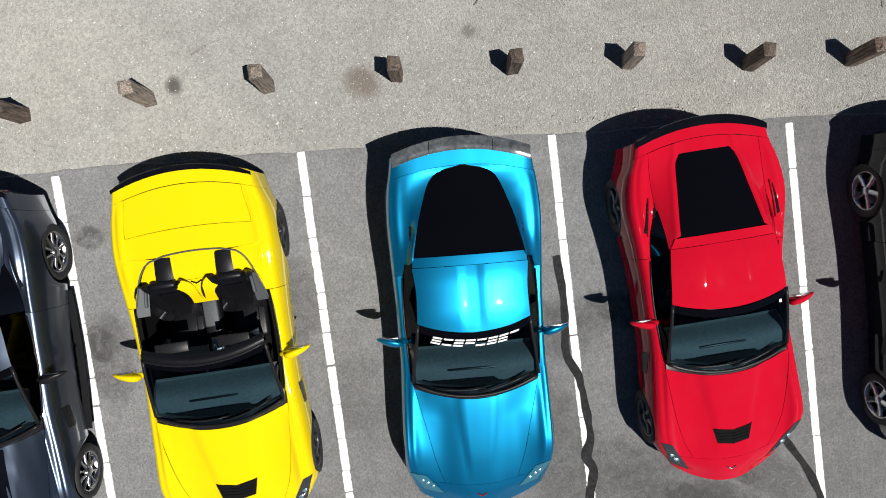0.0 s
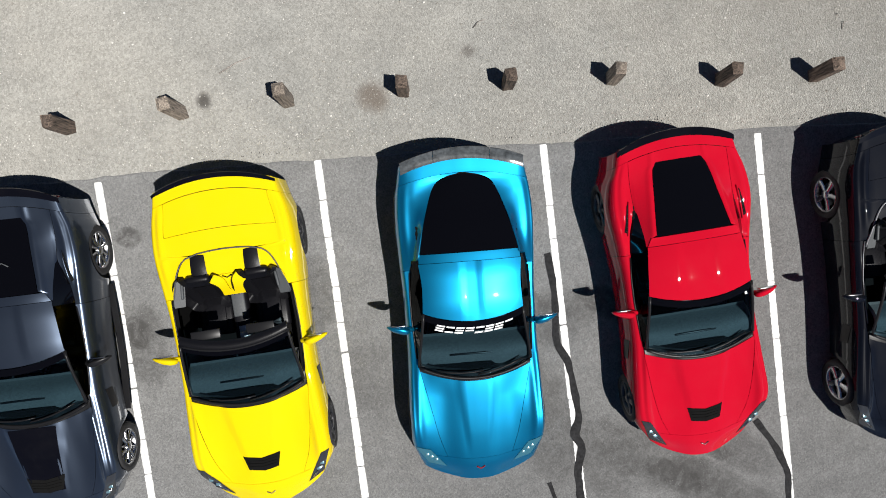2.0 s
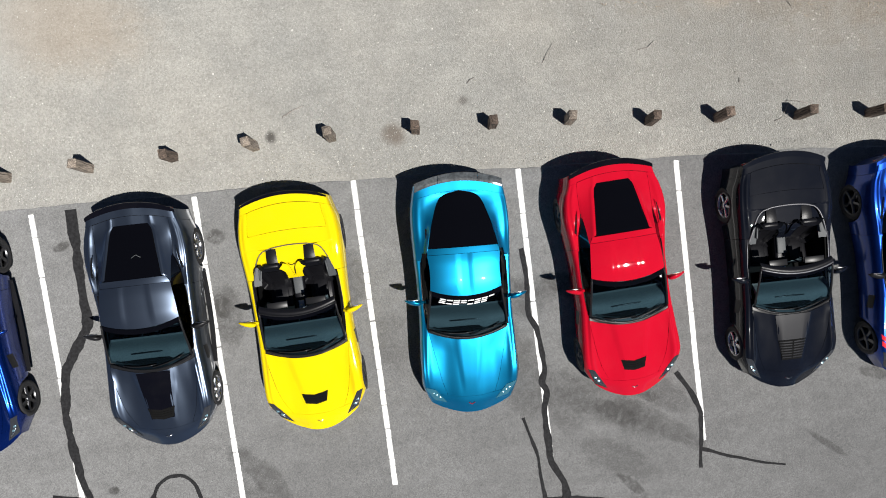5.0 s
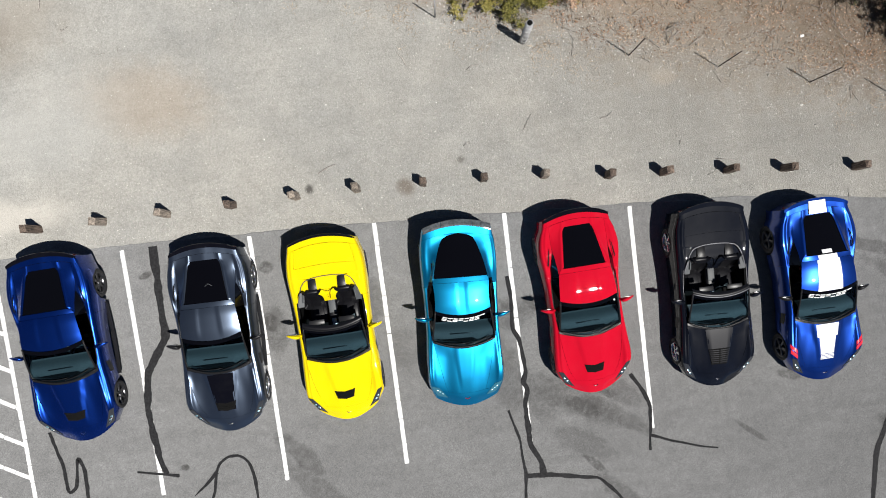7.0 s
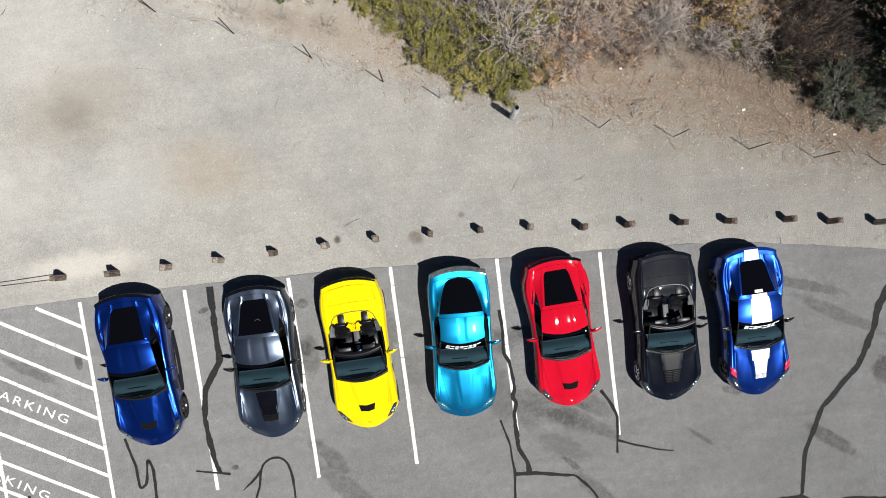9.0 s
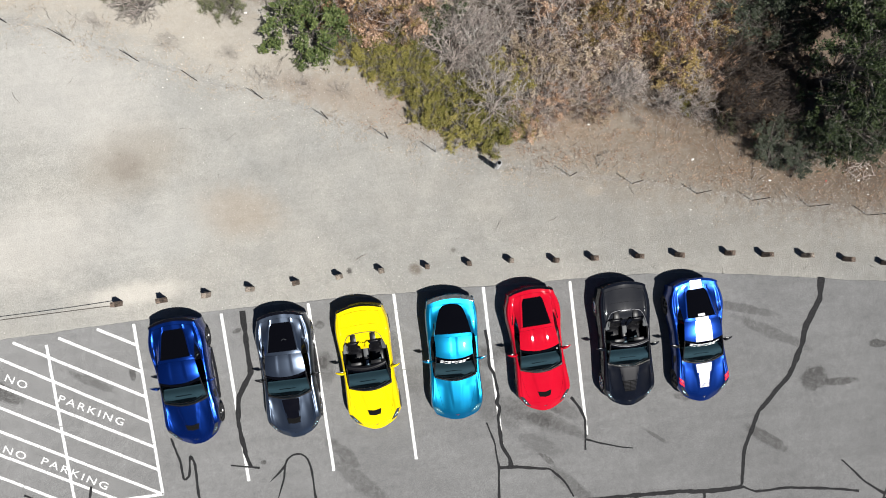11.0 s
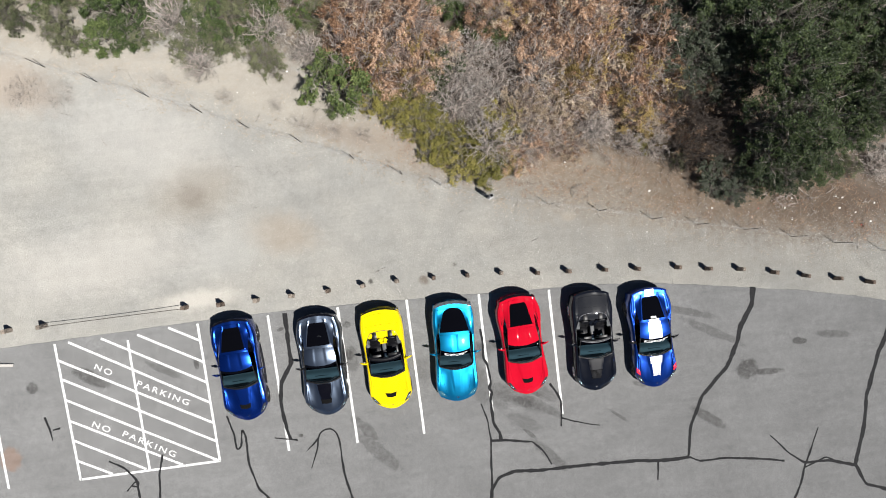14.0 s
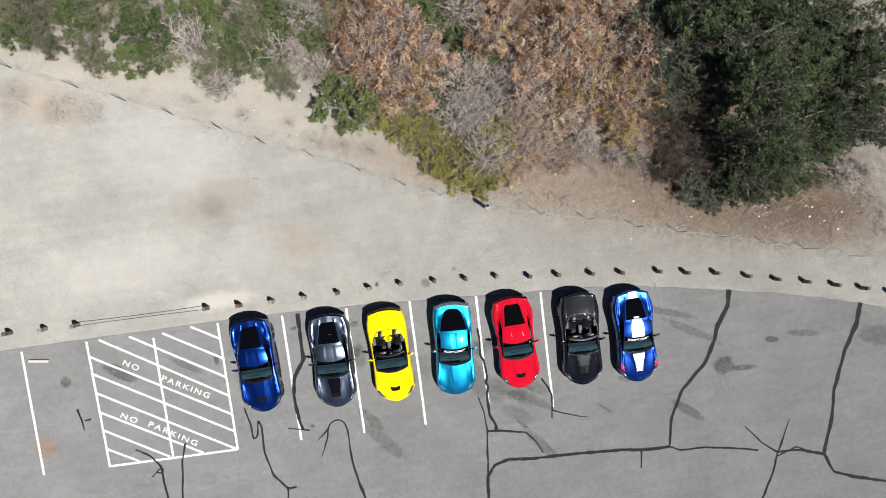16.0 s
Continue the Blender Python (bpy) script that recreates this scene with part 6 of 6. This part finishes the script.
scatter_stones()
scatter_grass()
scatter_sticks()
leaf_litter()
for x, y, a, l in [(1.2, 3.9, 120, 0.4), (-7.2, 6.2, 75, 0.3), (-8.8, 7.0, 50, 0.25), (-0.95, 1.45, 20, 0.5), (22.6, 0.6, 150, 0.9), (9.0, 5.9, 110, 1.0)]:
    z = height(x, y) + 0.02
    d = Vector((math.cos(radians(a)), math.sin(radians(a)), 0)) * l / 2
    p = Vector((x, y, z))
    tagged(new("stick", mesh("stick", *tube([p - d, p + Vector((0.02, 0.03, 0.01)), p + d], 0.011, 5, 0.6), TWIG)), "dry fallen stick lying on the dirt", "stick", "fallen sticks")


# ---- scraps and dead branches behind the fence ----
PAPER = plain("crumpled white paper", (0.72, 0.71, 0.68), 0.8, grain=0.1)
REDSCRAP = plain("faded red plastic", (0.42, 0.08, 0.06), 0.6, grain=0.2)


def scrap(x, y, size, material, label, seed):
    rnd = random.Random(seed)
    size *= 0.45
    z = height(x, y)
    fn = lambda u, v: (x + (u - 0.5) * size * 1.5 + rnd.gauss(0, 0.1) * size, y + (v - 0.5) * size + rnd.gauss(0, 0.1) * size, z + 0.02 + abs(rnd.gauss(0, 0.25)) * size)
    tagged(new("litter_scrap", mesh("litter_scrap", *sheet(fn, 3, 3, 0.004), material, False)), label, "litter", "scraps behind the fence")


for i, (x, y, q) in enumerate([(8.0, 5.15, 0.13), (11.65, 3.35, 0.15), (17.9, 1.75, 0.12), (20.6, 1.95, 0.10), (20.9, 1.85, 0.15), (20.6, 1.4, 0.16), (21.3, 1.1, 0.13), (21.9, 0.6, 0.15), (18.4, 2.15, 0.12), (14.4, 2.2, 0.13), (15.9, 4.3, 0.12), (22.4, 1.4, 0.12), (-4.0, 10.8, 0.14), (-3.0, 10.1, 0.12)]):
    scrap(x, y, q, PAPER, "crumpled white scrap of litter on the brown dirt", 100 + i)
for i, (x, y, q) in enumerate([(21.4, 0.5, 0.12), (16.6, 1.9, 0.1), (21.0, 0.7, 0.1)]):
    scrap(x, y, q, REDSCRAP, "faded red scrap of litter on the brown dirt", 200 + i)


def dead_branch(x, y, turn, length, seed, material, label):
    rnd = random.Random(seed)
    b = empty("dead_branch", pose(x, y, height(x, y), 0, 0, turn), label, "branch", "dead branches on the dirt")
    line = [Vector((length * (t - 0.5), rnd.gauss(0, 0.05) * length, 0.05 + 0.14 * math.sin(math.pi * t))) for t in (0, 0.25, 0.5, 0.75, 1)]
    part("limb", tube(line, 0.016, 6, 0.4), material, b)
    for k in range(4):
        o = line[1 + k % 3]
        part("side_twig", tube([o, o + Vector((rnd.uniform(-0.1, 0.3), rnd.choice((-1, 1)) * rnd.uniform(0.15, 0.35), rnd.uniform(0.02, 0.15))) * length], 0.010, 4, 0.4), material, b)


for i, (x, y, a, l) in enumerate([(8.25, 4.0, 15, 0.7), (8.05, 3.7, 70, 0.5), (9.4, 5.55, -50, 0.3), (17.6, 1.95, -60, 1.0), (18.1, 2.2, 20, 1.2), (18.9, 2.45, -40, 1.3), (19.4, 2.0, -20, 0.9), (20.4, 2.3, 30, 0.9), (22.0, 1.5, 10, 0.8), (6.9, 5.9, -45, 1.3), (3.9, 8.2, 70, 2.0), (10.0, 6.1, -60, 1.0)]):
    dead_branch(x, y, a, l * 0.65, 300 + i, BARK if i < 3 else TWIG, "dark crooked dead branch lying on the dirt" if i < 3 else "grey dead branch lying on the dirt behind the fence")
tagged(new("bleached_stick", mesh("bleached_stick", *tube([(8.35, 5.25, height(8.35, 5.25) + 0.03), (8.75, 5.6, height(8.75, 5.6) + 0.08)], 0.022, 6, 0.7), PALEWOOD)), "pale bleached stick lying on the dirt", "stick")


# ---- piles of cut brush at the edge of the trees ----
def brush_pile(x, y, r, seed, n, label):
    """Crossed grey sticks and split wood thrown in a heap."""
    rnd = random.Random(seed)
    shapes = []
    for _ in range(n):
        a, l, k = rnd.uniform(0, 6.283), r * rnd.uniform(0.3, 1.0), math.sqrt(rnd.random())
        t = rnd.uniform(0, 6.283)
        c = Vector((math.cos(t) * r * k, math.sin(t) * r * k, 0.04 + rnd.random() * 0.35 * (1 - k)))
        d = Vector((math.cos(a), math.sin(a), rnd.gauss(0, 0.15))) * l / 2
        shapes.append(tube([c - d, c + Vector((rnd.gauss(0, 0.06), rnd.gauss(0, 0.06), 0.03)) * l, c + d], rnd.uniform(0.006, 0.022), 4, 0.5))
    b = new("brush_pile", mesh("brush_pile", *join(*shapes), GREYLIMB if seed % 2 else TWIG))
    b.matrix_world = pose(x, y, height(x, y))
    tagged(b, label, "brush pile", "piles of cut brush")


for i, (x, y, r, n) in enumerate([(22.2, 3.3, 0.9, 60), (23.4, 2.7, 1.0, 70), (23.9, 1.2, 0.9, 60), (21.0, 3.4, 0.7, 34), (18.0, 2.1, 0.6, 30), (16.8, 2.6, 0.5, 20), (24.6, 0.0, 0.9, 40)]):
    brush_pile(x, y, r, 501 + i, n, "heap of grey cut sticks and split wood on the brown dirt")
